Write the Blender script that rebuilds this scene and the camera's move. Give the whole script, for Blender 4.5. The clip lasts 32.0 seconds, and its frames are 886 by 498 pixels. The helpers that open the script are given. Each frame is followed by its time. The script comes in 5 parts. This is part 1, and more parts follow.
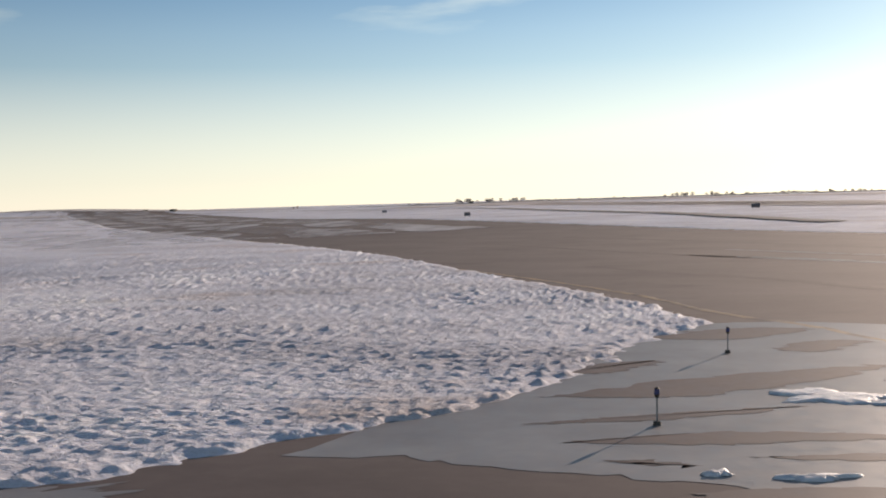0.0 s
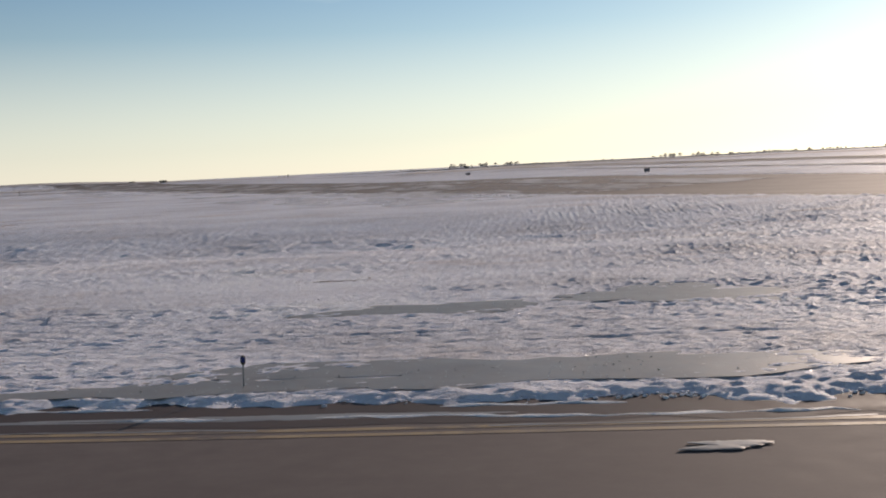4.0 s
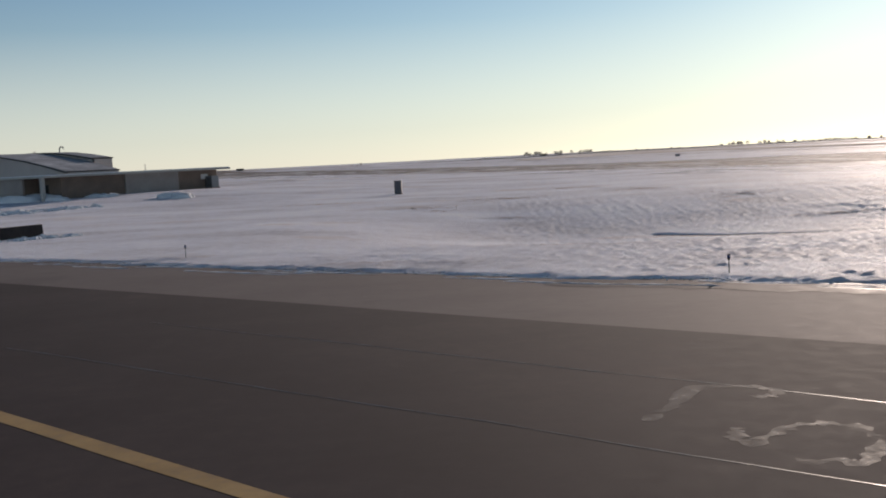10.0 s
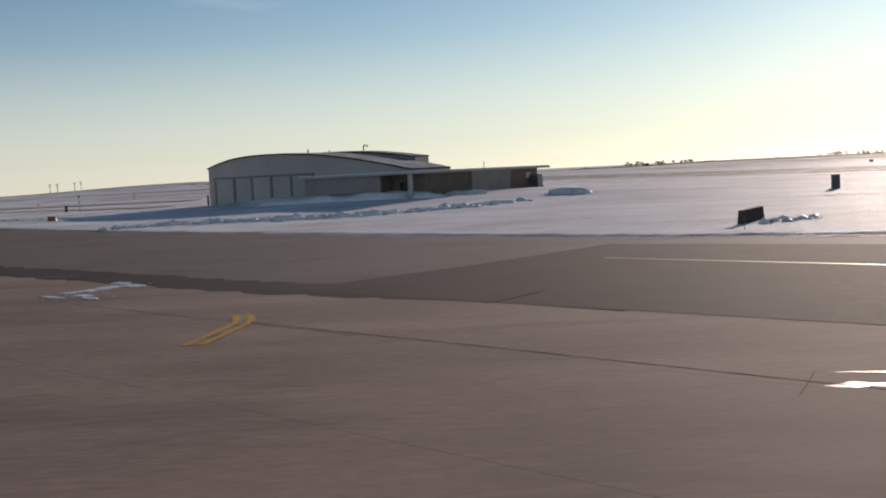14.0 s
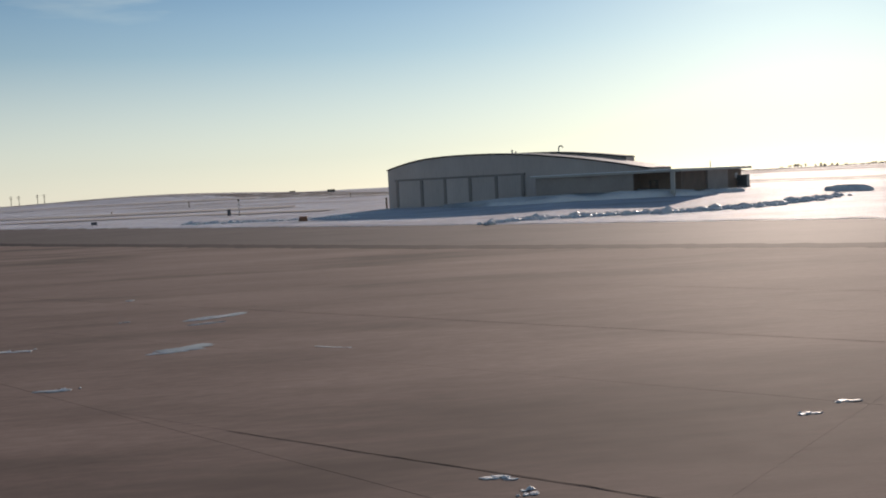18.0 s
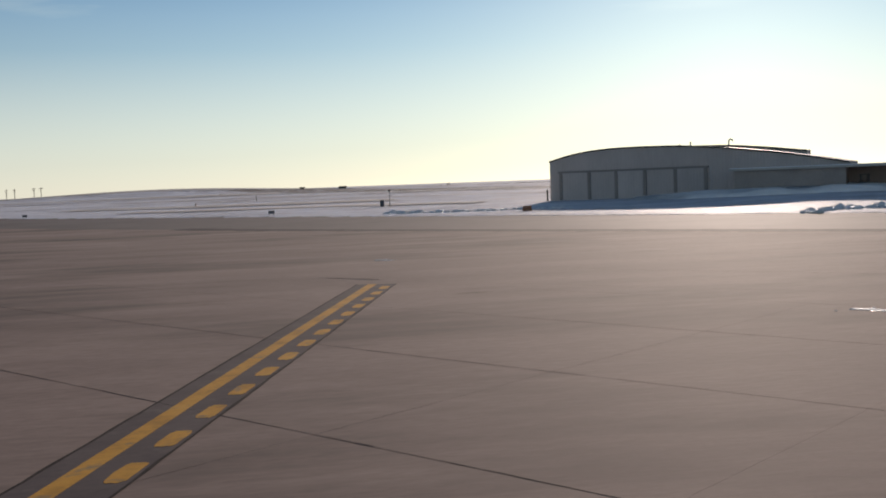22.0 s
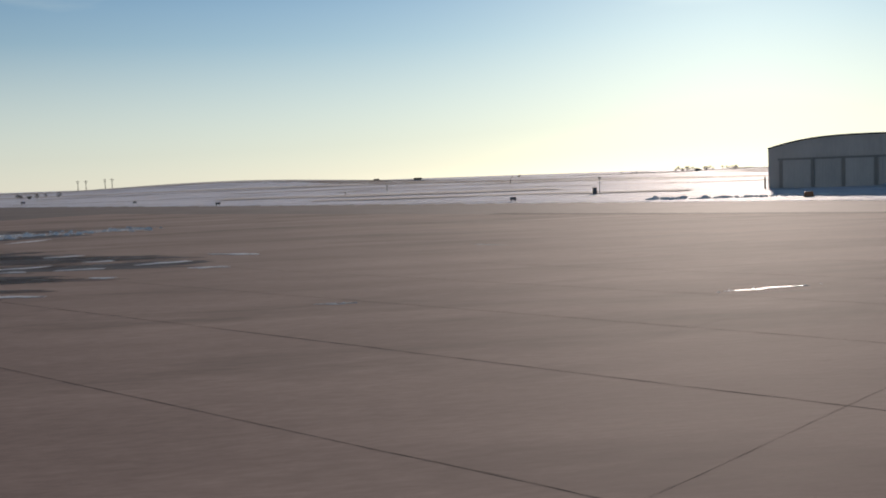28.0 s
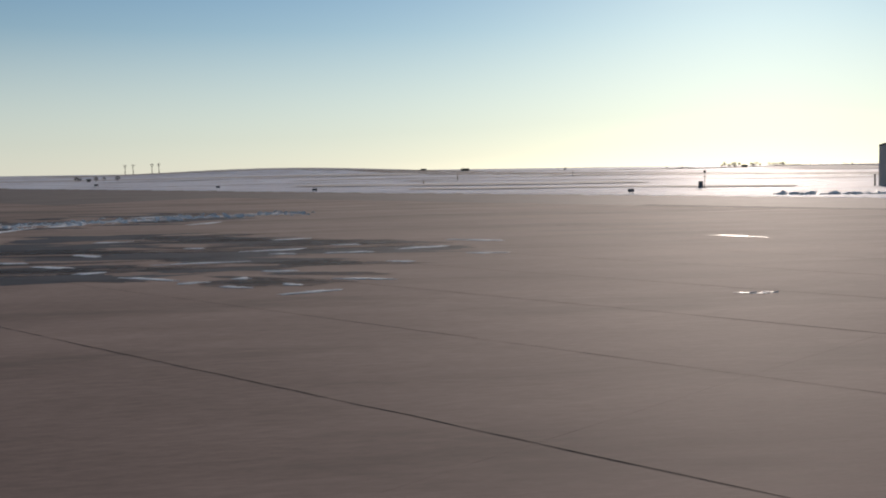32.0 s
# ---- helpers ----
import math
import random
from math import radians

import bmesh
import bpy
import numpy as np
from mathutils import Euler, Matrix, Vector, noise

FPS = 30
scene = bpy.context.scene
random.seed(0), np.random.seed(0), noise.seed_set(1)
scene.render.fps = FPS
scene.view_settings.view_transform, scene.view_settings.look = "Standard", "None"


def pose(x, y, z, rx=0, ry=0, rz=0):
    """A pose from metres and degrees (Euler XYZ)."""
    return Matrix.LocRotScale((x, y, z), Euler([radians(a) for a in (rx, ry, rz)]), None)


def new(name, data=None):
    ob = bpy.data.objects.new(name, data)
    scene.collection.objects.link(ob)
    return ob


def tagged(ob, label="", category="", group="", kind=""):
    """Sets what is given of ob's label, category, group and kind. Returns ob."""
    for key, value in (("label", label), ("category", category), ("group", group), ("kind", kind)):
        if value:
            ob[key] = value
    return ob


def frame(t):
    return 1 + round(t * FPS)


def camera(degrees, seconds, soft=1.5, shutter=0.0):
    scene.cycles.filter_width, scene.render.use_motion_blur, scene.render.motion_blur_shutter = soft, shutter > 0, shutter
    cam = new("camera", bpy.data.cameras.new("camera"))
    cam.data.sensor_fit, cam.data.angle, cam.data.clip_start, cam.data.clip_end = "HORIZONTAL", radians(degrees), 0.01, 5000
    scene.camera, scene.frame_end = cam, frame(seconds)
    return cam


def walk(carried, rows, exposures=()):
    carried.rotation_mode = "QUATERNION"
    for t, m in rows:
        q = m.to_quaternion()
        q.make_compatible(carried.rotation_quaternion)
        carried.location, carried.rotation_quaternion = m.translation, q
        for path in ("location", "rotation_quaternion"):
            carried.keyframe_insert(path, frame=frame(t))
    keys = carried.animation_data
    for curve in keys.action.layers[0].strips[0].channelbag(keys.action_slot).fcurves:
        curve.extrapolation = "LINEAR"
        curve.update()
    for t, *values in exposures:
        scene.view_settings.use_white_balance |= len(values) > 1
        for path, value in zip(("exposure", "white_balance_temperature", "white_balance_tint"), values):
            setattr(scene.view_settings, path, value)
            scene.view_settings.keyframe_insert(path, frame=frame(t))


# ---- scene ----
# Camera: eye height 3.66 m above the pavement; rows of seconds, x, y, yaw, pitch, roll.
cam = camera(45.93, 32.0, soft=1.9)
EYE = 3.66
PATH = [
    (0.0, 102.59, 4.18, 9.50, -2.56, -1.63),
    (0.5, 96.98, 3.30, 8.38, -2.98, -2.29),
    (1.0, 91.24, 2.43, 7.53, -4.17, -2.05),
    (1.5, 85.40, 1.53, 6.98, -4.29, -2.46),
    (2.0, 79.82, 0.85, 5.68, -4.34, -2.00),
    (2.5, 74.02, 0.29, 5.33, -4.40, -2.18),
    (4.5, 51.15, -1.18, 3.26, -4.51, -2.54),
    (5.0, 45.52, -1.41, 3.67, -5.15, -1.51),
    (5.5, 39.93, -1.67, 4.52, -3.08, -3.99),
    (6.0, 34.39, -1.84, 5.08, -4.72, -1.99),
    (6.5, 28.78, -1.98, 3.91, -4.96, -1.93),
    (7.0, 23.04, -1.96, 1.95, -5.25, -1.78),
    (7.5, 17.29, -1.68, 1.44, -4.79, -2.55),
    (8.0, 11.38, -1.17, 0.45, -4.39, -3.19),
    (8.5, 5.61, -0.60, 0.23, -4.70, -2.81),
    (9.0, 0.00, 0.00, -0.35, -4.99, -2.73),
    (9.5, -5.93, 0.67, 0.21, -5.04, -3.41),
    (10.0, -11.82, 1.38, -0.37, -4.90, -2.89),
    (10.5, -17.44, 2.10, 0.54, -4.82, -3.05),
    (11.0, -22.90, 2.77, 3.17, -5.02, -3.05),
    (11.5, -28.36, 3.33, 1.95, -4.82, -3.26),
    (12.0, -33.90, 3.82, 1.51, -4.54, -3.35),
    (12.5, -39.48, 4.29, 1.07, -4.43, -3.17),
    (13.0, -45.11, 4.80, 0.82, -4.46, -2.14),
    (13.5, -50.65, 5.39, -0.26, -4.07, -2.53),
    (14.0, -56.19, 5.92, -0.33, -4.11, -2.81),
    (14.5, -61.68, 6.46, -1.35, -3.41, -2.09),
    (15.0, -67.08, 7.10, -1.42, -4.01, -3.09),
    (15.5, -72.71, 7.78, -2.29, -3.79, -3.50),
    (17.5, -95.61, 9.80, -6.23, -3.72, -2.70),
    (18.0, -100.29, 11.04, -6.89, -3.52, -2.86),
    (18.5, -104.80, 12.36, -7.70, -3.43, -2.72),
    (19.0, -109.20, 13.66, -8.38, -3.58, -2.60),
    (19.5, -113.36, 14.83, -8.47, -3.70, -2.03),
    (20.0, -117.40, 15.96, -8.98, -3.51, -2.49),
    (20.5, -121.21, 17.03, -9.64, -3.50, -2.21),
    (21.0, -124.84, 18.06, -10.28, -3.53, -2.43),
    (21.5, -128.30, 19.05, -10.30, -3.64, -2.12),
    (22.0, -131.51, 20.02, -10.51, -3.60, -2.12),
    (22.5, -134.65, 20.97, -10.61, -3.64, -2.10),
    (23.0, -137.65, 21.89, -10.86, -3.41, -2.07),
    (23.5, -140.15, 22.83, -10.69, -3.59, -1.62),
    (24.0, -142.60, 23.71, -10.17, -3.40, -2.02),
    (24.5, -144.97, 24.51, -10.47, -3.38, -1.29),
    (25.0, -147.20, 25.27, -10.71, -3.33, -1.62),
    (25.5, -149.46, 25.98, -10.87, -3.42, -1.16),
    (27.5, -158.01, 27.80, -10.40, -3.72, -1.69),
    (28.0, -159.63, 28.32, -10.31, -3.90, -2.00),
    (28.5, -161.23, 28.87, -10.15, -4.21, -1.94),
    (29.0, -162.76, 29.45, -10.04, -4.14, -1.94),
    (29.5, -164.23, 29.97, -10.00, -4.36, -1.89),
    (30.0, -165.67, 30.40, -9.84, -4.29, -1.65),
    (30.5, -167.09, 30.74, -9.77, -4.22, -1.19),
    (31.0, -168.46, 31.04, -9.54, -4.29, -1.18),
    (31.5, -169.74, 31.33, -9.46, -4.30, -1.03),
    (32.0, -170.98, 31.63, -9.38, -4.34, -0.86),
]
walk(cam, [(t, pose(x, y, EYE, 90 + p, 0, yaw) @ pose(0, 0, 0, 0, 0, r)) for t, x, y, yaw, p, r in PATH],
     exposures=[(0.0, 0.72, 7800, 22), (1.0, 0.56, 7760, 22), (2.5, 0.50, 7600, 22), (4.5, 0.46, 7550, 21), (6.0, 0.41, 7500, 21), (9.0, 0.33, 7400, 21), (11.0, 0.20, 7120, 20), (13.0, 0.23, 7300, 21), (15.0, 0.24, 7350, 21), (19.0, 0.24, 7300, 20), (25.0, 0.24, 7200, 20), (28.0, 0.14, 7100, 19), (32.0, 0.08, 7000, 18)])

# ---- world and sun ----
SUN_AZ, SUN_EL = 26.5, 12.0
world = bpy.data.worlds.new("sky")
scene.world = world
world.use_nodes = True
wn, wl = world.node_tree.nodes, world.node_tree.links
wn.clear()
sky = wn.new("ShaderNodeTexSky")
sky.sky_type = "NISHITA"
sky.sun_disc = False
sky.sun_elevation = radians(SUN_EL)
sky.sun_rotation = radians(SUN_AZ)
sky.altitude = 400
sky.air_density = 0.65
sky.dust_density = 0.12
sky.ozone_density = 2.4
bg = wn.new("ShaderNodeBackground")
bg.inputs["Strength"].default_value = 1.0
wout = wn.new("ShaderNodeOutputWorld")
# Thin cirrus, faint and streaked, high over the field.
wco = wn.new("ShaderNodeTexCoord")
wmap = wn.new("ShaderNodeMapping")
wmap.inputs["Scale"].default_value = (1.6, 1.6, 9.0)
wmap.inputs["Location"].default_value = (0.35, 0.0, 0.2)
wl.new(wco.outputs["Generated"], wmap.inputs["Vector"])
wnoise = wn.new("ShaderNodeTexNoise")
wnoise.inputs["Scale"].default_value = 2.2
wnoise.inputs["Detail"].default_value = 6.0
wl.new(wmap.outputs[0], wnoise.inputs["Vector"])
wrange = wn.new("ShaderNodeMapRange")
wrange.inputs["From Min"].default_value, wrange.inputs["From Max"].default_value = 0.54, 0.72
wrange.inputs["To Max"].default_value = 0.6
wl.new(wnoise.outputs["Fac"], wrange.inputs["Value"])
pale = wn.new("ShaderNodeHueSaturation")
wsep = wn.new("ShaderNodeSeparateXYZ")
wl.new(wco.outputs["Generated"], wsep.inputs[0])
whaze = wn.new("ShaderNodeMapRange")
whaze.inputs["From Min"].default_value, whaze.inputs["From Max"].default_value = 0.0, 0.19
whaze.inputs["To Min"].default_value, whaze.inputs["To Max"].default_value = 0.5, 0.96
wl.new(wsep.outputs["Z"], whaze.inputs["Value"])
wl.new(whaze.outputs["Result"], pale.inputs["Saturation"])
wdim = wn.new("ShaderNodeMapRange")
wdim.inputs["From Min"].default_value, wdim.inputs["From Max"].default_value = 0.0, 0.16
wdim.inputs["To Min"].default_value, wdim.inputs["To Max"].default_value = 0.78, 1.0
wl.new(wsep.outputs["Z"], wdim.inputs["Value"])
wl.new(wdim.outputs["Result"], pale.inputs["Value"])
wl.new(sky.outputs[0], pale.inputs["Color"])
cloud = wn.new("ShaderNodeHueSaturation")
cloud.inputs["Saturation"].default_value = 0.15
cloud.inputs["Value"].default_value = 1.35
wl.new(sky.outputs[0], cloud.inputs["Color"])
wmix = wn.new("ShaderNodeMix")
wmix.data_type = "RGBA"
whigh = wn.new("ShaderNodeMapRange")
whigh.inputs["From Min"].default_value, whigh.inputs["From Max"].default_value = 0.145, 0.185
wl.new(wsep.outputs["Z"], whigh.inputs["Value"])
wveil = wn.new("ShaderNodeMath")
wveil.operation = "MULTIPLY"
wl.new(wrange.outputs["Result"], wveil.inputs[0])
wl.new(whigh.outputs["Result"], wveil.inputs[1])
wl.new(wveil.outputs[0], wmix.inputs["Factor"])
wl.new(pale.outputs[0], wmix.inputs[6])
wl.new(cloud.outputs[0], wmix.inputs[7])
wtint = wn.new("ShaderNodeMix")
wtint.data_type = "RGBA"
wtint.blend_type = "MULTIPLY"
wtint.inputs["Factor"].default_value = 1.0
wtint.inputs[7].default_value = (0.092, 0.101, 0.0865, 1)
wl.new(wmix.outputs[2], wtint.inputs[6])
wgamma = wn.new("ShaderNodeGamma")
wgamma.inputs["Gamma"].default_value = 1.18
wl.new(wtint.outputs[2], wgamma.inputs["Color"])
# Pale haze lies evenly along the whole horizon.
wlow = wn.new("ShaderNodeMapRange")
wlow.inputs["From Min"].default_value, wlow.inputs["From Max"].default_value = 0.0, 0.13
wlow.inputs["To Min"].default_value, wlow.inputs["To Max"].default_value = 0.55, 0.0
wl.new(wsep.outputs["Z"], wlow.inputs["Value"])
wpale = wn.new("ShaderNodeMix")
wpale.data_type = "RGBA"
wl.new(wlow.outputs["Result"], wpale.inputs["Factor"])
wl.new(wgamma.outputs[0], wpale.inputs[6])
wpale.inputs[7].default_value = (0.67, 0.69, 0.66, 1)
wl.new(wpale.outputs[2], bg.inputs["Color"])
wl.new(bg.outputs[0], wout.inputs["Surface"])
sun = new("sun", bpy.data.lights.new("sun", "SUN"))
sun.data.energy = 3.0
sun.data.angle = radians(0.6)
sun.data.color = (1.0, 0.915, 0.82)
a, e = radians(SUN_AZ), radians(SUN_EL)
to_sun = Vector((math.sin(a) * math.cos(e), math.cos(a) * math.cos(e), math.sin(e)))
sun.matrix_world = Matrix.Translation((0, 0, 60)) @ to_sun.to_track_quat("Z", "Y").to_matrix().to_4x4()

# ---- materials ----
def shader(name, colours, scales, rough=(0.8, 0.95), metal=0.0, bump=(), stretch=(1, 1, 1), spec=0.3, random=0.0, dirt=None, film=None):
    """A surface whose colour runs through the given stops by noise at two scales, with relief."""
    m = bpy.data.materials.new(name)
    m.use_nodes = True
    n, l = m.node_tree.nodes, m.node_tree.links
    b = n["Principled BSDF"]
    b.inputs["Metallic"].default_value = metal
    b.inputs["Specular IOR Level"].default_value = spec
    co = n.new("ShaderNodeNewGeometry").outputs["Position"]
    mp = n.new("ShaderNodeMapping")
    mp.inputs["Scale"].default_value = stretch
    l.new(co, mp.inputs["Vector"])

    def noi(scale, detail=4.0, rough_n=0.6):
        t = n.new("ShaderNodeTexNoise")
        t.inputs["Scale"].default_value = scale
        t.inputs["Detail"].default_value = detail
        t.inputs["Roughness"].default_value = rough_n
        l.new(mp.outputs[0], t.inputs["Vector"])
        return t.outputs["Fac"]

    def math_node(op, a, c):
        t = n.new("ShaderNodeMath")
        t.operation = op
        for s, v in zip(t.inputs, (a, c)):
            if isinstance(v, (int, float)):
                s.default_value = v
            else:
                l.new(v, s)
        return t.outputs[0]

    big, fine = noi(scales[0]), noi(scales[1], 6.0, 0.7)
    fac = math_node("ADD", math_node("MULTIPLY", big, 0.6), math_node("MULTIPLY", fine, 0.4))
    ramp = n.new("ShaderNodeValToRGB")
    els = ramp.color_ramp.elements
    lo, hi = 0.34, 0.66
    while len(els) < len(colours):
        els.new(0.5)
    for k, c in enumerate(colours):
        els[k].position = lo + (hi - lo) * k / max(1, len(colours) - 1)
        els[k].color = (*c, 1)
    l.new(fac, ramp.inputs["Fac"])
    col = ramp.outputs["Color"]
    if dirt:
        dcol, dscale, dlo, dhi = dirt
        dr = n.new("ShaderNodeMapRange")
        dr.inputs["From Min"].default_value, dr.inputs["From Max"].default_value = dlo, dhi
        l.new(noi(dscale, 5.0, 0.65), dr.inputs["Value"])
        mx = n.new("ShaderNodeMix")
        mx.data_type = "RGBA"
        l.new(dr.outputs["Result"], mx.inputs["Factor"])
        l.new(col, mx.inputs[6])
        mx.inputs[7].default_value = (*dcol, 1)
        col = mx.outputs[2]
    if random:
        info = n.new("ShaderNodeObjectInfo")
        hsv = n.new("ShaderNodeHueSaturation")
        mr = n.new("ShaderNodeMapRange")
        mr.inputs["To Min"].default_value, mr.inputs["To Max"].default_value = 1 - random, 1 + random
        l.new(info.outputs["Random"], mr.inputs["Value"])
        l.new(mr.outputs["Result"], hsv.inputs["Value"])
        l.new(col, hsv.inputs["Color"])
        col = hsv.outputs["Color"]
    l.new(col, b.inputs["Base Color"])
    if film:
        fscale, flo, fhi = film
        fr = n.new("ShaderNodeMapRange")
        fr.inputs["From Min"].default_value, fr.inputs["From Max"].default_value = flo, fhi
        l.new(noi(fscale, 6.0, 0.62), fr.inputs["Value"])
        l.new(fr.outputs["Result"], b.inputs["Alpha"])
    rr = n.new("ShaderNodeMapRange")
    rr.inputs["From Min"].default_value, rr.inputs["From Max"].default_value = 0.3, 0.7
    rr.inputs["To Min"].default_value, rr.inputs["To Max"].default_value = rough
    l.new(fine, rr.inputs["Value"])
    l.new(rr.outputs["Result"], b.inputs["Roughness"])
    last = None
    for scale, strength, dist in bump:
        bn = n.new("ShaderNodeBump")
        bn.inputs["Strength"].default_value = strength
        bn.inputs["Distance"].default_value = dist
        l.new(noi(scale, 5.0, 0.65), bn.inputs["Height"])
        if last:
            l.new(last, bn.inputs["Normal"])
        last = bn.outputs["Normal"]
    if last:
        l.new(last, b.inputs["Normal"])
    return m


SNOW = shader("snow", [(0.469, 0.454, 0.483), (0.696, 0.689, 0.738), (0.831, 0.838, 0.909), (0.940, 0.940, 0.940)], (0.10, 2.4), (0.60, 0.84), spec=0.15,
              bump=[(2.6, 0.3, 0.05), (6.0, 0.6, 0.08), (13.0, 0.8, 0.04)], stretch=(0.7, 1.2, 1), dirt=((0.653, 0.554, 0.504), 0.12, 0.58, 0.76))
snow_body = SNOW.node_tree.nodes["Principled BSDF"].inputs
snow_body["Subsurface Weight"].default_value = 0.3
snow_body["Subsurface Scale"].default_value = 0.04
snow_body["Subsurface Radius"].default_value = (1.0, 0.9, 0.8)
CLEAN_SNOW = shader("packed snow", [(0.792, 0.803, 0.836), (0.924, 0.935, 0.940)], (0.7, 5.0), (0.35, 0.7), bump=[(5.0, 0.5, 0.05), (20.0, 0.4, 0.02)])
ICE = shader("wet ice", [(0.156, 0.138, 0.132), (0.288, 0.270, 0.264)], (0.5, 3.0), (0.40, 0.58), spec=1.0, bump=[(1.1, 0.12, 0.05), (5.0, 0.10, 0.015)])
GLAZE = shader("glazed ice flake", [(0.60, 0.62, 0.66), (0.75, 0.77, 0.80)], (1.0, 6.0), (0.22, 0.38), spec=0.6)
PALE_ICE = shader("pale frozen slush", [(0.40, 0.45, 0.455), (0.54, 0.59, 0.595)], (0.8, 5.0), (0.4, 0.6), spec=0.6, bump=[(6.0, 0.3, 0.01)])
# Wet asphalt, its colour darkened further for shade along the snow edge.
WET_AND_SHADE = shader("wet asphalt", [(0.070, 0.057, 0.059), (0.108, 0.085, 0.086)], (0.25, 2.0), (0.6, 0.85), spec=0.1)
WET_FILM = shader("dark film of meltwater", [(0.045, 0.046, 0.056), (0.082, 0.081, 0.093)], (0.25, 2.0), (0.55, 0.8), spec=0.15, film=(0.16, 0.32, 0.54), stretch=(0.35, 1.4, 1))
PUDDLED = shader("damp brown asphalt", [(0.119, 0.090, 0.084), (0.168, 0.129, 0.120)], (0.3, 2.0), (0.5, 0.75), spec=0.25)
TYRE = shader("rubber marks on asphalt", [(0.105, 0.084, 0.081), (0.140, 0.112, 0.106)], (0.3, 2.0), (0.7, 0.9), spec=0.2)
ASPHALT = shader("weathered asphalt", [(0.120, 0.096, 0.093), (0.149, 0.122, 0.117), (0.181, 0.152, 0.145)], (0.12, 2.2), (0.80, 0.88), spec=0.2, stretch=(0.9, 1.2, 1), dirt=((0.106, 0.087, 0.084), 0.22, 0.55, 0.75), bump=[(30.0, 0.25, 0.006)])
DARK_ASPHALT = shader("fresh dark asphalt", [(0.038, 0.028, 0.029), (0.051, 0.039, 0.041), (0.073, 0.056, 0.056)], (0.15, 2.5), (0.84, 0.93), spec=0.12, dirt=((0.115, 0.084, 0.074), 0.2, 0.60, 0.78), bump=[(30.0, 0.25, 0.006)])
CONCRETE = shader("brown grey concrete", [(0.212, 0.154, 0.133), (0.300, 0.220, 0.190), (0.405, 0.302, 0.258)], (0.16, 4.5), (0.85, 0.91), spec=0.125, random=0.012, stretch=(0.45, 1.3, 1), dirt=((0.129, 0.097, 0.085), 0.10, 0.50, 0.70), bump=[(14.0, 0.25, 0.01)])
TAR = shader("dark crack seal", [(0.039, 0.033, 0.031), (0.072, 0.058, 0.055)], (2.0, 9.0), (0.9, 0.97), spec=0.04)
FROST = shader("thin grey frost", [(0.25, 0.245, 0.245), (0.44, 0.435, 0.435)], (1.2, 7.0), (0.45, 0.6), spec=0.5, film=(1.1, 0.30, 0.66))
OIL = shader("dark oil film", [(0.03, 0.024, 0.023), (0.05, 0.041, 0.038)], (1.5, 9.0), (0.25, 0.5), spec=0.3)
FROST_RING = shader("feathered grey frost", [(0.135, 0.121, 0.111), (0.257, 0.230, 0.216)], (1.2, 7.0), (0.6, 0.8), spec=0.25, film=(2.2, 0.35, 0.75))
DRIFT_FILM = shader("thin drifted snow", [(0.588, 0.574, 0.588), (0.812, 0.812, 0.840)], (0.1, 2.0), (0.6, 0.85), film=(0.12, 0.38, 0.72), stretch=(1.0, 0.35, 1))
PATCHY_SNOW = shader("thin broken snow", [(0.650, 0.650, 0.676), (0.910, 0.923, 0.940)], (0.7, 5.0), (0.5, 0.8), film=(2.6, 0.40, 0.55), bump=[(8.0, 0.5, 0.03)])
FADED_YELLOW = shader("faded dirty yellow paint", [(0.270, 0.209, 0.162), (0.365, 0.263, 0.162), (0.432, 0.311, 0.176)], (0.7, 5.0), (0.5, 0.8), spec=0.3, dirt=((0.135, 0.105, 0.095), 0.5, 0.5, 0.62))
DOOR_POST = shader("brown steel post", [(0.26, 0.225, 0.205), (0.33, 0.285, 0.26)], (0.8, 5.0), (0.5, 0.7))
GLOSSY_SEAM = shader("icy seam filler", [(0.065, 0.056, 0.055), (0.130, 0.114, 0.111)], (1.5, 9.0), (0.3, 0.6), spec=0.2)
# Less saturated than YELLOW: low sun's glare is mixed into the paint colour.
GLARE_YELLOW = shader("yellow paint dulled for glare", [(0.27, 0.165, 0.065), (0.40, 0.245, 0.085), (0.50, 0.32, 0.12)], (0.9, 7.0), (0.5, 0.7), spec=0.4)
CABINET_PAINT = shader("dark grey cabinet paint", [(0.09, 0.095, 0.11), (0.13, 0.135, 0.15)], (1.5, 9.0), (0.5, 0.7))
ROOF_SHEET = shader("dull grey roof sheet", [(0.26, 0.265, 0.28), (0.38, 0.385, 0.40)], (0.3, 2.0), (0.5, 0.7), dirt=((0.62, 0.63, 0.65), 0.25, 0.5, 0.7))
GREY_TRACK = shader("gravel track under thin snow", [(0.260, 0.240, 0.234), (0.390, 0.364, 0.358)], (0.1, 1.0), (0.8, 0.95), spec=0.1)
STUBBLE = shader("stubble under thin snow", [(0.48, 0.425, 0.405), (0.59, 0.54, 0.525), (0.70, 0.66, 0.655)], (0.03, 0.5), (0.8, 0.95), stretch=(0.4, 1, 1))
JOINT = shader("gritty joint filler", [(0.179, 0.138, 0.119), (0.248, 0.193, 0.163)], (0.8, 5.0), (0.85, 0.95), spec=0.1)
YELLOW = shader("worn yellow paint", [(0.432, 0.216, 0.047), (0.675, 0.331, 0.054), (0.756, 0.392, 0.074)], (0.9, 7.0), (0.75, 0.95), spec=0.12, bump=[(20.0, 0.1, 0.004)], dirt=((0.270, 0.203, 0.135), 1.4, 0.56, 0.72))
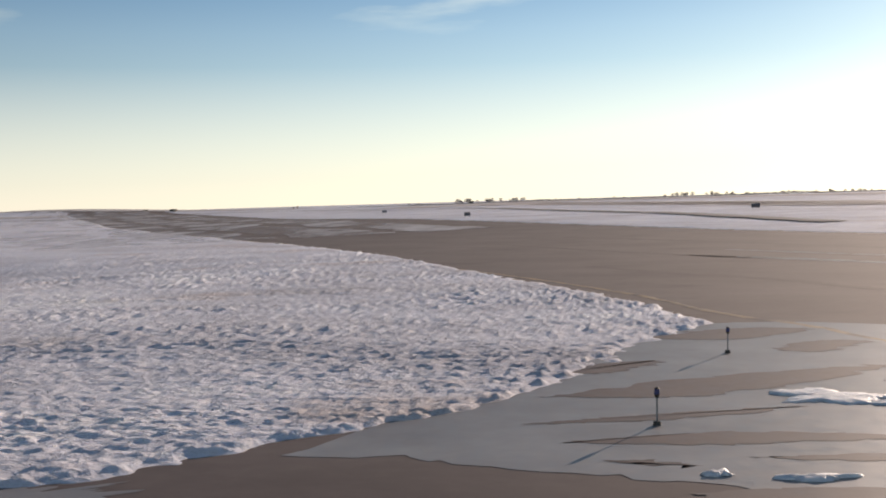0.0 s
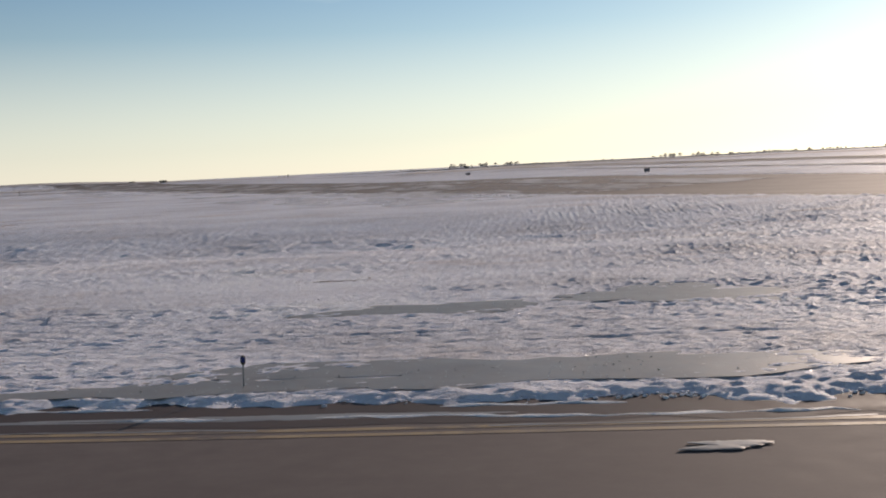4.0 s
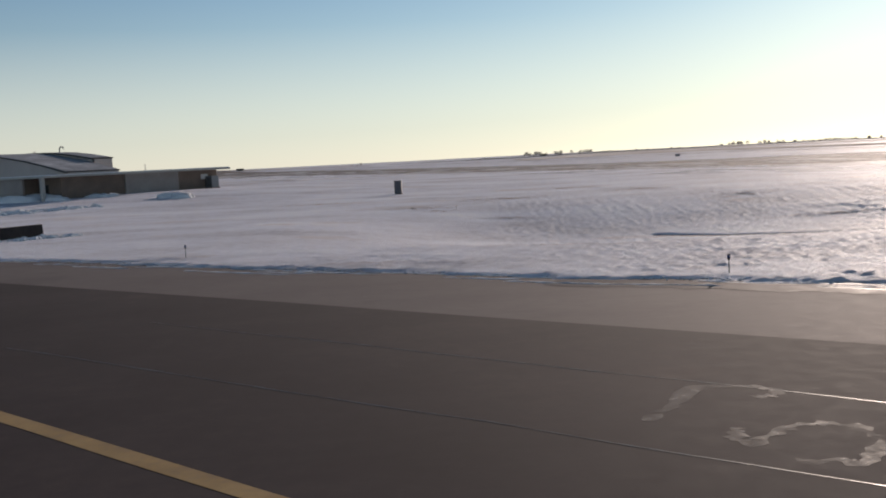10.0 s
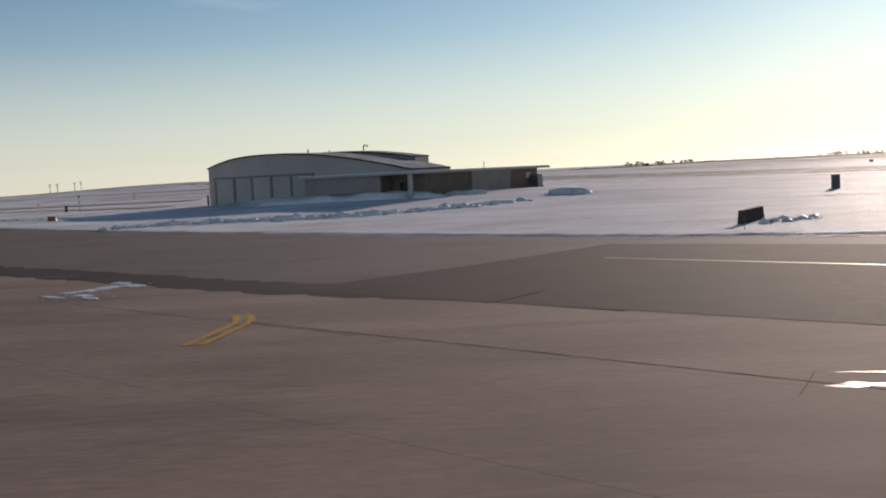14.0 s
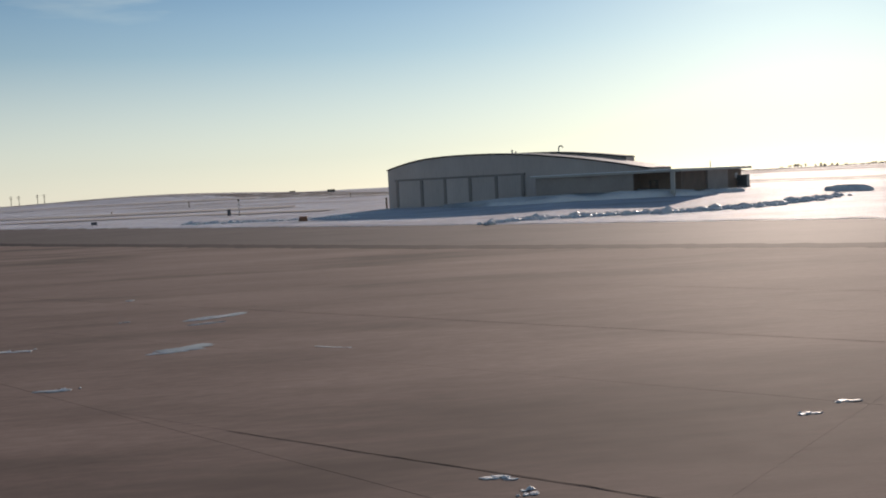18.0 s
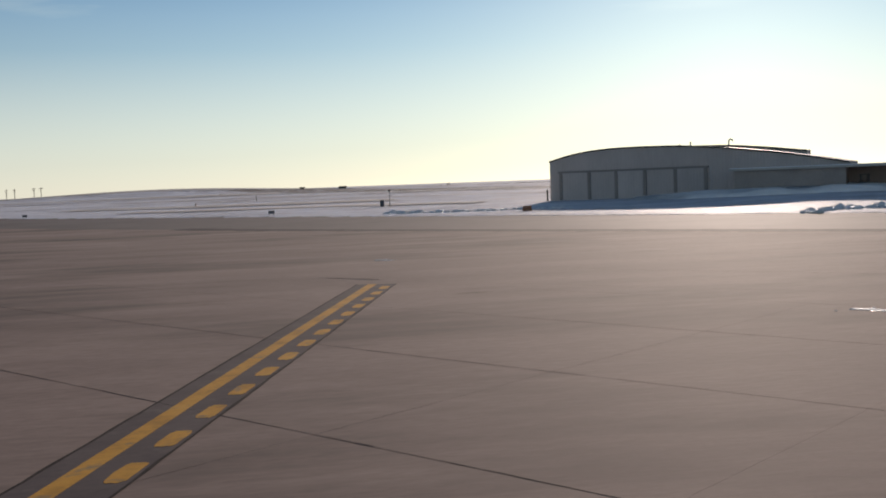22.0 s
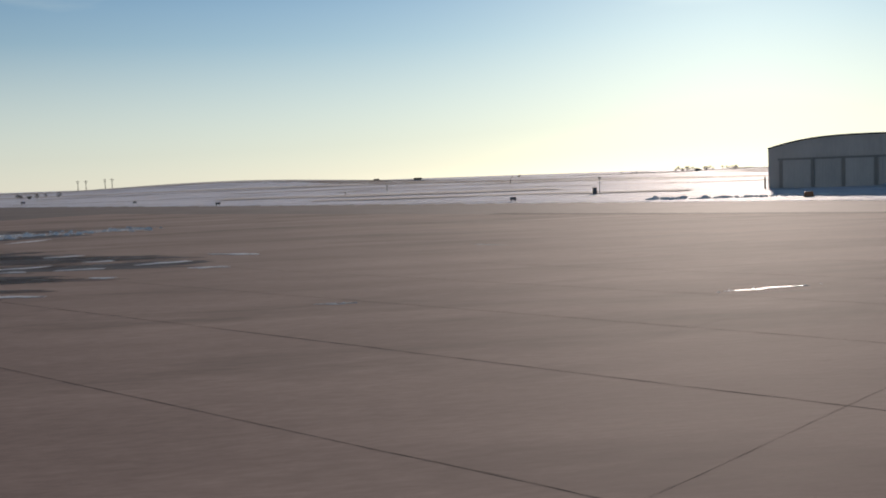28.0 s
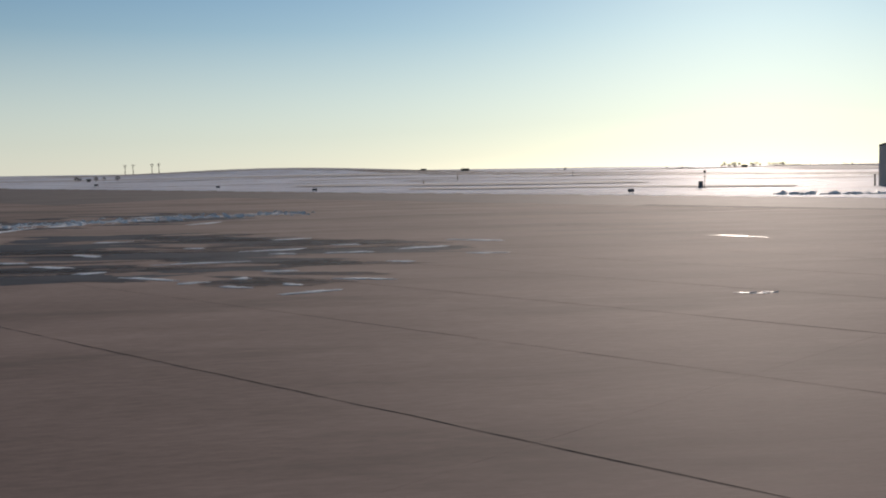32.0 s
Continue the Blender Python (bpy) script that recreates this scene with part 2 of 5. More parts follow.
PAINT_BLACK = shader("black border paint", [(0.098, 0.078, 0.081), (0.163, 0.130, 0.125)], (0.8, 6.0), (0.85, 1.0), spec=0.1, bump=[(25.0, 0.1, 0.004)], dirt=((0.195, 0.163, 0.150), 0.9, 0.58, 0.74))
METAL_WALL = shader("tan corrugated sheet", [(0.50, 0.435, 0.40), (0.60, 0.525, 0.485)], (0.3, 2.0), (0.55, 0.75), bump=[(3.0, 0.1, 0.02)], stretch=(1, 1, 0.4))
METAL_DOOR = shader("pale sliding door sheet", [(0.46, 0.405, 0.375), (0.56, 0.495, 0.46)], (0.4, 2.5), (0.5, 0.7), stretch=(1, 1, 0.4), random=0.08)
DARK_STEEL = shader("dark painted steel", [(0.05, 0.045, 0.042), (0.085, 0.078, 0.07)], (0.8, 5.0), (0.45, 0.7), metal=0.2)
BROWN_WALL = shader("brown brick cladding", [(0.182, 0.135, 0.108), (0.257, 0.189, 0.149)], (0.6, 4.0), (0.7, 0.9), bump=[(8.0, 0.3, 0.02)])
GREY_WALL = shader("grey painted block", [(0.33, 0.29, 0.265), (0.41, 0.365, 0.335)], (0.5, 4.0), (0.65, 0.85), bump=[(10.0, 0.2, 0.01)])
TRIM = shader("pale fascia metal", [(0.45, 0.43, 0.40), (0.55, 0.53, 0.49)], (0.5, 3.0), (0.4, 0.6))
GREY_METAL = shader("galvanised grey metal", [(0.20, 0.21, 0.22), (0.30, 0.31, 0.32)], (1.5, 9.0), (0.4, 0.6), metal=0.5)
SIGN_FACE = shader("faded sign face", [(0.26, 0.235, 0.225), (0.33, 0.30, 0.285)], (1.5, 8.0), (0.5, 0.7))
SIGN_BACK = shader("black sign panel", [(0.035, 0.032, 0.033), (0.06, 0.055, 0.055)], (1.2, 7.0), (0.8, 0.95), spec=0.12)
BLUE_LENS = shader("blue glass lens", [(0.02, 0.03, 0.12), (0.03, 0.05, 0.2)], (5.0, 20.0), (0.1, 0.2), spec=0.6)
ORANGE = shader("faded orange plastic", [(0.28, 0.12, 0.06), (0.36, 0.16, 0.085)], (2.0, 9.0), (0.4, 0.6))
WOOD = shader("grey weathered pole wood", [(0.10, 0.08, 0.065), (0.15, 0.125, 0.10)], (1.0, 8.0), (0.8, 0.95), stretch=(3, 3, 0.4))
GLASS_DARK = shader("dark window glass", [(0.015, 0.017, 0.02), (0.025, 0.028, 0.03)], (0.5, 3.0), (0.05, 0.12), spec=0.6)
SHRUB = shader("bare winter shrub", [(0.26, 0.235, 0.215), (0.36, 0.335, 0.315)], (0.4, 3.0), (0.85, 0.95))
DRY_GRASS = shader("dry winter grass", [(0.676, 0.546, 0.468), (0.832, 0.689, 0.598)], (0.8, 6.0), (0.85, 0.95))
WHITE_PANEL = shader("white notice board", [(0.62, 0.62, 0.6), (0.72, 0.72, 0.7)], (2.0, 9.0), (0.4, 0.6))

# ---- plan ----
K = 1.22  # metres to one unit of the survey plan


def m2(points):
    return [(x * K, y * K) for x, y in points]


# Edge of the taxiway and apron towards the snow, from the junction to the far end of the apron.
NEAR = m2([(84.3, 24), (83.3, 21.6), (81.8, 18.3), (79.2, 15.2), (77.2, 13.45), (74.4, 12.15), (69, 11.82), (60, 11.62), (54, 11.88), (45, 12.5), (35, 13.4), (27, 13.5), (19.5, 14.45), (10.6, 16.1), (6, 18.2), (-1.1, 22.8), (-6.6, 26.4), (-13, 31), (-27, 41.6), (-36.6, 47.6), (-45.7, 56), (-53, 63), (-68, 78.3), (-81, 93), (-102.5, 115.2), (-116.4, 128.7), (-134, 149), (-158, 181), (-246, 283), (-420, 490), (-900, 1050)])
RUN_IN = m2([(84.3, 24), (86.2, 28.5), (83.6, 36.5), (78.6, 46.5), (70, 64), (60, 80), (35, 112), (8, 152), (-13, 188), (-60, 268), (-150, 420), (-420, 880)])
RUN_OUT = m2([(240, -190), (140, 6), (112, 62), (104, 76), (88, 97), (62.5, 128), (36, 168), (15, 203), (-32, 284), (-122, 436), (-392, 896)])


def poly_dist(px, py, line):
    """Distance to a polyline, positive on the right of its direction."""
    best = np.full(px.shape, 1e9)
    sign = np.ones(px.shape)
    for (ax, ay), (bx, by) in zip(line[:-1], line[1:]):
        dx, dy = bx - ax, by - ay
        t = np.clip(((px - ax) * dx + (py - ay) * dy) / (dx * dx + dy * dy), 0, 1)
        ex, ey = px - ax - t * dx, py - ay - t * dy
        dist = np.hypot(ex, ey)
        side = np.where(dx * ey - dy * ex < 0, 1.0, -1.0)
        closer = dist < best - 1e-6
        best, sign = np.where(closer, dist, best), np.where(closer, side, sign)
    return best * sign


def smooth(v, lo, hi):
    t = np.clip((v - lo) / (hi - lo), 0, 1)
    return t * t * (3 - 2 * t)


def value_noise(x, y, seed):
    """Smooth lattice noise from -1 to 1."""
    ix, iy = np.floor(x), np.floor(y)
    fx, fy = x - ix, y - iy
    fx, fy = fx * fx * (3 - 2 * fx), fy * fy * (3 - 2 * fy)

    def h(a, b):
        v = np.sin(a * 127.1 + b * 311.7 + seed * 74.7) * 43758.5453
        return (v - np.floor(v)) * 2 - 1

    top = h(ix, iy) * (1 - fx) + h(ix + 1, iy) * fx
    low = h(ix, iy + 1) * (1 - fx) + h(ix + 1, iy + 1) * fx
    return top * (1 - fy) + low * fy


def land(x, y):
    """Height of the bare land and pavement: level near the taxiway, rising gently behind."""
    x, y = np.asarray(x, float), np.asarray(y, float)
    z = np.interp(y, [75, 110, 135, 160, 207, 317, 440, 850, 3500], [0, 0.08, 0.3, 0.55, 0.75, 1.4, 2.3, 3.0, 3.3])
    z = z + 0.6 * smooth(x, 20, 70) * smooth(y, 95, 165)
    z = z + 0.95 * np.exp(-((x + 46) ** 2 + (y - 138) ** 2) / (2 * 19.0**2))
    # A shallow swale runs through the snow field between taxiway and runway.
    z = z - 1.8 * np.exp(-(((y - 64) / 14.5) ** 2)) * smooth(x, -24, -2) * (1 - 0.3 * smooth(x, 8, 28)) * (1 - smooth(x, 48, 86))
    # The far left lies lower, with one long hill in front of it.
    low = smooth(-x - 0.25 * y, 150, 330) * smooth(y, 260, 520)
    z = z - low * (1.2 + 0.006 * np.maximum(0, y - 420))
    z = z + 2.9 * np.exp(-(((x + 165) / 62.0) ** 2) - ((y - 470) / 50.0) ** 2)
    return z


def land_z(x, y):
    return float(land(np.array([x]), np.array([y]))[0])


ISLAND = RUN_IN[:0:-1] + NEAR


def snow_field(x, y):
    """How far a place lies inside the snow (negative on pavement)."""
    return np.maximum(poly_dist(x, y, ISLAND), poly_dist(x, y, RUN_OUT))


# ---- mesh helpers ----
def mesh_object(name, verts, faces, material, parent=None, flat=True):
    me = bpy.data.meshes.new(name)
    me.from_pydata([tuple(v) for v in verts], [], faces)
    me.materials.append(material)
    if not flat:
        me.polygons.foreach_set("use_smooth", [True] * len(me.polygons))
    me.update()
    ob = new(name, me)
    if parent:
        ob.parent = parent
    return ob


def part(name, bm, material, parent, label=""):
    me = bpy.data.meshes.new(name)
    bm.normal_update()
    bm.to_mesh(me)
    bm.free()
    me.materials.append(material)
    ob = new(name, me)
    ob.parent = parent
    return tagged(ob, label)


def empty(name, x, y, z=None, turn=0.0):
    ob = new(name)
    ob.empty_display_size = 0.3
    ob.matrix_basis = pose(x, y, land_z(x, y) if z is None else z, 0, 0, turn)
    return ob


def box(bm, x0, x1, y0, y1, z0, z1, bevel=0.0, taper=1.0):
    r = bmesh.ops.create_cube(bm, size=1)
    for v in r["verts"]:
        k = taper if v.co.z > 0 else 1.0
        v.co = Vector(((x0 + x1) / 2 + v.co.x * (x1 - x0) * k, (y0 + y1) / 2 + v.co.y * (y1 - y0) * k, (z0 + z1) / 2 + v.co.z * (z1 - z0)))
    if bevel:
        es = list({e for v in r["verts"] for e in v.link_edges})
        bmesh.ops.bevel(bm, geom=es, offset=bevel, segments=2, affect="EDGES", profile=0.6)
    return bm


def tube(bm, a, b, r0, r1=None, segments=10):
    a, b = Vector(a), Vector(b)
    r = bmesh.ops.create_cone(bm, cap_ends=True, segments=segments, radius1=r0, radius2=r1 if r1 is not None else r0, depth=(b - a).length)
    m = Matrix.Translation((a + b) / 2) @ (b - a).to_track_quat("Z", "Y").to_matrix().to_4x4()
    bmesh.ops.transform(bm, matrix=m, verts=r["verts"])
    return bm


def fresh():
    return bmesh.new()


def grid_sheet(name, xs, ys, height, material):
    gx, gy = np.meshgrid(xs, ys)
    gz = height(gx, gy)
    nx, ny = len(xs), len(ys)
    me = bpy.data.meshes.new(name)
    co = np.stack([gx, gy, gz], -1).reshape(-1, 3)
    idx = np.arange(nx * ny).reshape(ny, nx)
    quads = np.stack([idx[:-1, :-1], idx[:-1, 1:], idx[1:, 1:], idx[1:, :-1]], -1).reshape(-1, 4)
    me.vertices.add(len(co))
    me.vertices.foreach_set("co", co.ravel())
    me.loops.add(quads.size)
    me.loops.foreach_set("vertex_index", quads.ravel().astype(np.int32))
    me.polygons.add(len(quads))
    me.polygons.foreach_set("loop_start", np.arange(0, quads.size, 4, dtype=np.int32))
    me.polygons.foreach_set("loop_total", np.full(len(quads), 4, dtype=np.int32))
    me.polygons.foreach_set("use_smooth", np.ones(len(quads), dtype=bool))
    me.materials.append(material)
    me.update(calc_edges=True)
    me.validate()
    return new(name, me)


def ribbon(name, line, width, material, lift, parent=None, ragged=0.0, step=0.6):
    """A thin strip laid on the land along a line of plan points in metres."""
    pts = []
    for (ax, ay), (bx, by) in zip(line[:-1], line[1:]):
        n = max(1, int(math.hypot(bx - ax, by - ay) / step))
        pts += [(ax + (bx - ax) * k / n, ay + (by - ay) * k / n) for k in range(n)]
    pts.append(line[-1])
    verts, faces = [], []
    for k, (x, y) in enumerate(pts):
        ax, ay = pts[max(0, k - 1)]
        bx, by = pts[min(len(pts) - 1, k + 1)]
        L = math.hypot(bx - ax, by - ay) or 1
        nx, ny = -(by - ay) / L, (bx - ax) / L
        for s in (-0.5, 0.5):
            w = width * s * (1 + ragged * random.uniform(-1, 1))
            px, py = x + nx * w, y + ny * w
            verts.append((px, py, land_z(px, py) + lift))
    for k in range(len(pts) - 1):
        faces.append((2 * k, 2 * k + 2, 2 * k + 3, 2 * k + 1))
    return mesh_object(name, verts, faces, material, parent)


def blotch(name, x, y, rx, ry, turn, material, lift, seed, thick=0.03, n=30):
    """A thin low mound with a ragged outline, such as a patch of snow or ice."""
    rng = random.Random(seed)
    ph = [rng.uniform(0, 6.28) for _ in range(5)]
    amp = [0.22, 0.16, 0.12, 0.10, 0.07]
    rag = [rng.uniform(-0.16, 0.16) for _ in range(n)]
    c, s = math.cos(radians(turn)), math.sin(radians(turn))
    verts, faces = [], []
    for ring, (k, h) in enumerate(((1.0, 0.0), (0.93, 0.7), (0.6, 1.0))):
        for j in range(n):
            t = 2 * math.pi * j / n
            r = 1 + sum(a * math.sin((q + 2) * t + p) for q, (a, p) in enumerate(zip(amp, ph))) + rag[j]
            u, v = rx * r * k * math.cos(t), ry * r * k * math.sin(t)
            px, py = x + u * c - v * s, y + u * s + v * c
            verts.append((px, py, land_z(px, py) + lift + h * thick * (1 + 0.3 * math.sin(7 * t + ph[0]))))
    for ring in range(2):
        for j in range(n):
            a, b = ring * n + j, ring * n + (j + 1) % n
            faces.append((a, b, b + n, a + n))
    faces.append(tuple(range(2 * n, 3 * n)))
    return mesh_object(name, verts, faces, material, flat=False)


# ---- ground ----
# Sheets of meltwater ice lying in the snow: x, y, half length, half width.
PONDS = [(x * K, y * K, a * K, b * K) for x, y, a, b in ((46.6, 14.2, 3.2, 0.85), (50.2, 21.9, 1.9, 1.0), (41.6, 13.5, 2.3, 0.4), (44.9, 21.0, 1.5, 0.7))]


def in_pond(x, y):
    k = np.zeros_like(x)
    for px, py, a, b in PONDS:
        r = np.hypot((x - px) / a, (y - py) / b) + 0.22 * value_noise(x / 1.1, y / 0.7, 12)
        k = np.maximum(k, smooth(1.25 - r, 0.0, 0.3))
    return k


# Broken crust: bands of ploughed-up lumps in the snow, as a line with its half width and the height of the lumps.
BANDS = [([(4, 35), (11, 31.0), (16, 28.0), (21, 26.2), (27, 24.2), (32, 23.1), (36, 23.2), (40, 24.3), (44, 25.9)], 1.9, 0.17),
         ([(22, 69), (32, 66), (44, 64.5), (56, 63), (70, 60)], 6.5, 0.24), ([(60, 16.0), (76, 15.6), (90, 16.2)], 0.7, 0.05),
         ([(-10, 46), (0, 42), (8, 38.5), (16, 35), (26, 36), (38, 41)], 2.2, 0.10), ([(-30, 52), (-18, 47.5), (-8, 45)], 1.8, 0.08),
         ([(50, 33.4), (58, 35.0), (68, 38.0), (80, 43.0), (92, 42.0)], 2.8, 0.08)]
# Wheel track and ditch cut into the snow.
TRACK = [(6, 26.2), (13, 24.3), (20, 22.9), (26, 22.0), (30, 21.2), (38, 20.8), (47, 20.7), (54, 20.4), (62, 20.6)]
DITCH = m2([(2.0, 54.4), (4.6, 52.7), (9, 51), (13.4, 48.8), (18.1, 46.9), (23, 45.5)])
# Blown smooth strips in the rough crust near the junction.
BLOWN = [([(60, 26.0), (68, 28.0), (77, 28.3), (82, 29.3), (88, 29.6)], 0.9), ([(62, 20.0), (68, 22.5), (72, 23.5)], 0.8)]


def chunks(x, y, size, seed):
    """Crust broken into lumps: random heights over jittered cells, with gaps between."""
    u, v = x / (size * 2.1), y / size
    iu, iv = np.floor(u), np.floor(v)
    first, second, height = np.full(u.shape, 9.0), np.full(u.shape, 9.0), np.zeros(u.shape)

    def h(a, b, k):
        w = np.sin(a * 127.1 + b * 311.7 + (seed + k) * 74.7) * 43758.5453
        return w - np.floor(w)

    for du in (-1, 0, 1):
        for dv in (-1, 0, 1):
            a, b = iu + du, iv + dv
            dist = np.hypot(a + h(a, b, 0) - u, b + h(a, b, 3) - v)
            nearer = dist < first
            second = np.where(nearer, first, np.minimum(second, dist))
            height = np.where(nearer, h(a, b, 7), height)
            first = np.where(nearer, dist, first)
    return (0.2 + 0.8 * height) * (0.45 + 0.55 * smooth(second - first, 0.0, 0.4))


def crust_amount(x, y):
    """Height of the lumps in the crust at a place."""
    wob = value_noise(x / 3.1, y / 1.7, 21) + 0.5 * value_noise(x / 0.9, y / 0.6, 23)
    patch = 0.6 + 0.6 * smooth(value_noise(x / 9.0, y / 2.6, 33) + 0.2 * wob, -0.45, 0.6)
    east = smooth(x + 2.0 * wob, 56, 66)
    amount = 0.04 * patch + east * (0.012 * patch + 0.012)
    for line, half, high in BANDS:
        off = np.abs(poly_dist(x, y, line)) + 0.55 * half * wob
        amount = np.maximum(amount, high * (1 - smooth(off, 0.2 * half, 1.5 * half)) * (0.4 + 0.6 * patch) * (0.5 + 0.5 * smooth(value_noise(x / 5.0, y / 3.0, 44), -0.5, 0.5)))
    for line, half in BLOWN:
        off = np.abs(poly_dist(x, y, line)) + 0.45 * half * wob
        amount = amount * (1 - 0.8 * (1 - smooth(off, 0.6 * half, 1.5 * half)))
    return amount


def snow_height(x, y):
    d = snow_field(x, y)
    rag = 0.34 * value_noise(x / 1.9, y / 1.9, 1) + 0.30 * value_noise(x / 0.6, y / 0.6, 2) + 0.16 * value_noise(x / 0.25, y / 0.25, 14)
    d = d + rag
    fade = np.exp(-np.maximum(0, y - 75) / 45.0) * np.exp(-np.maximum(0, -x - 40) / 40.0)
    away = smooth(y, 36, 48)
    rubble = 0.45 * np.abs(value_noise(x / 0.22, y / 0.13, 52)) + 0.46 * np.abs(value_noise(x / 0.17, y / 0.10, 53)) + 0.2 * chunks(x, y, 0.14, 40)
    broken = (1 - away) * rubble + away * 0.8 * chunks(x, y, 0.8, 70)
    lumps = crust_amount(x, y) * broken * fade
    dash = np.maximum(0, value_noise(x / 0.24, y / 0.13, 81) - 0.12) + 0.7 * np.maximum(0, value_noise(x / 0.16, y / 0.10, 82) - 0.15)
    lumps = lumps + (0.045 + 0.01 * smooth(x, 56, 68)) * (1 + 0.9 * smooth(y, 23, 34)) * dash * (0.35 + 0.65 * smooth(value_noise(x / 7.0, y / 2.2, 83), -0.5, 0.4)) * fade
    grain = 0.018 * value_noise(x / 0.34, y / 0.24, 31) * fade
    cut = 0.035 * smooth(value_noise(x / 3.0, y / 3.0, 37), -0.6, 0.2) * np.exp(-((poly_dist(x, y, TRACK) + 0.08 * value_noise(x / 1.4, y / 1.4, 35)) / 0.16) ** 2)
    cut = cut + 0.30 * np.exp(-((poly_dist(x, y, DITCH) + 0.35 * value_noise(x / 2.3, y / 1.4, 36)) / 0.45) ** 2)
    swell = 0.10 * value_noise(x / 17.0, y / 11.0, 6) * smooth(d, 3, 15)
    berm = (0.016 + 0.034 * smooth(value_noise(x / 0.9, y / 0.8, 8), -0.1, 0.8) * (0.4 + 0.6 * smooth(x, 55, 75) * (1 - smooth(x, 86, 92)))) * np.exp(-(((d - 0.35) / 0.3) ** 2)) * 2.2 * rubble
    z = (0.042 - 0.022 * smooth(x, 88, 99)) * smooth(d, 0, 0.6) + (lumps + grain - cut) * smooth(d, 0.0, 0.3) + swell + berm * smooth(d, 0, 0.3)
    z = np.maximum(z, 0.036 * smooth(d, 0.2, 0.9) - cut)
    z = z * (1 - in_pond(x, y)) + 0.07 * in_pond(x, y) * smooth(d, 0.0, 0.8)
    far_fall = 0.35 * smooth(-d, 0.0, 0.6)
    return land(x, y) + np.where(d > 0, z, -far_fall)


def spaced(*runs):
    out = []
    for a, b, step in runs:
        out.append(np.arange(a, b, step))
    return np.concatenate(out)


def growing(a, b, first, grow):
    out, s, v = [], first, a
    while v < b:
        out.append(v)
        v += s
        s *= grow
    out.append(b)
    return np.array(out)


gx = np.concatenate([-growing(330, 4600, 4.0, 1.12)[::-1], spaced((-326, -120, 3.0), (-120, -40, 0.7), (-40, -8, 0.5), (-8, 20, 0.17), (20, 58, 0.11), (58, 105, 0.07), (105, 150, 1.0)), growing(150, 4600, 3.0, 1.12)])
gy = np.concatenate([-growing(60, 3000, 8.0, 1.25)[::-1], spaced((-50, 12, 6.0), (12, 22, 0.062), (22, 31, 0.09), (31, 46, 0.19), (46, 76, 0.32), (76, 130, 0.9), (130, 260, 2.0), (260, 520, 5.0)), growing(520, 4800, 8.0, 1.12)])
ground = grid_sheet("ground", gx, gy, snow_height, SNOW)
tagged(ground, "open airfield covered in wind-crusted snow with dry grass", "ground", kind="structure")

pav = grid_sheet("pavement", np.concatenate([np.arange(-520, -300, 10), np.arange(-300, 420, 3.0)]), np.concatenate([np.arange(-60, 260, 3.0), np.arange(260, 1000, 12)]), lambda x, y: land(x, y) - 0.004, ASPHALT)
tagged(pav, "weathered brown-grey asphalt taxiway and apron", "taxiway", kind="structure")

# ---- pavement surfaces ----
def flat_poly(name, pts, material, lift, step=3.0, rounds=4):
    """A sheet with a given outline, cut fine enough to follow the land."""
    bm = bmesh.new()
    vs = [bm.verts.new((x, y, 0)) for x, y in pts]
    bm.faces.new(vs)
    bmesh.ops.triangulate(bm, faces=bm.faces[:])
    for _ in range(rounds):
        long_edges = [e for e in bm.edges if e.calc_length() > step * 2]
        if not long_edges:
            break
        bmesh.ops.subdivide_edges(bm, edges=long_edges, cuts=1)
    for v in bm.verts:
        v.co.z = land_z(v.co.x, v.co.y) + lift
    bmesh.ops.recalc_face_normals(bm, faces=bm.faces[:])
    for f in bm.faces:
        if f.normal.z < 0:
            f.normal_flip()
    me = bpy.data.meshes.new(name)
    bm.to_mesh(me)
    bm.free()
    me.materials.append(material)
    return new(name, me)


dark = flat_poly("dark_asphalt", m2([(-0.9, -20), (-0.9, 9.7), (-1.0, 14.2), (-9, 20.8), (-13.2, 24.4), (-23, 32.4), (-39.4, 45), (-44.8, 38.8), (-50.5, 33.5), (-47, 27), (-40, 20), (-40, 8), (-50, -20)]), DARK_ASPHALT, 0.001)
tagged(dark, "dark newer asphalt across the taxiway entrance", "asphalt", kind="structure")
seam = ribbon("dark_seam", m2([(-44.2, 29.5), (-51, 34.6), (-60, 43.2), (-76, 58.6), (-95, 80), (-113, 100)]), 2.8, DARK_ASPHALT, 0.0125, ragged=0.2)
tagged(seam, "dark asphalt strip along the edge of the apron", "asphalt", kind="structure")

# Concrete slabs: a square grid turned across the apron.
SLAB = 4.87 * K
BX, BY = 0.8, 0.6


def curve_through(points, n=6):
    """A smooth line through the given points."""
    out = []
    for k in range(len(points) - 1):
        p0, p1, p2, p3 = (points[max(0, min(len(points) - 1, k + q))] for q in (-1, 0, 1, 2))
        for j in range(n):
            t = j / n
            out.append(tuple(0.5 * (2 * p1[c] + (p2[c] - p0[c]) * t + (2 * p0[c] - 5 * p1[c] + 4 * p2[c] - p3[c]) * t * t + (3 * p1[c] - p0[c] - 3 * p2[c] + p3[c]) * t**3) for c in (0, 1)))
    out.append(points[-1])
    return out


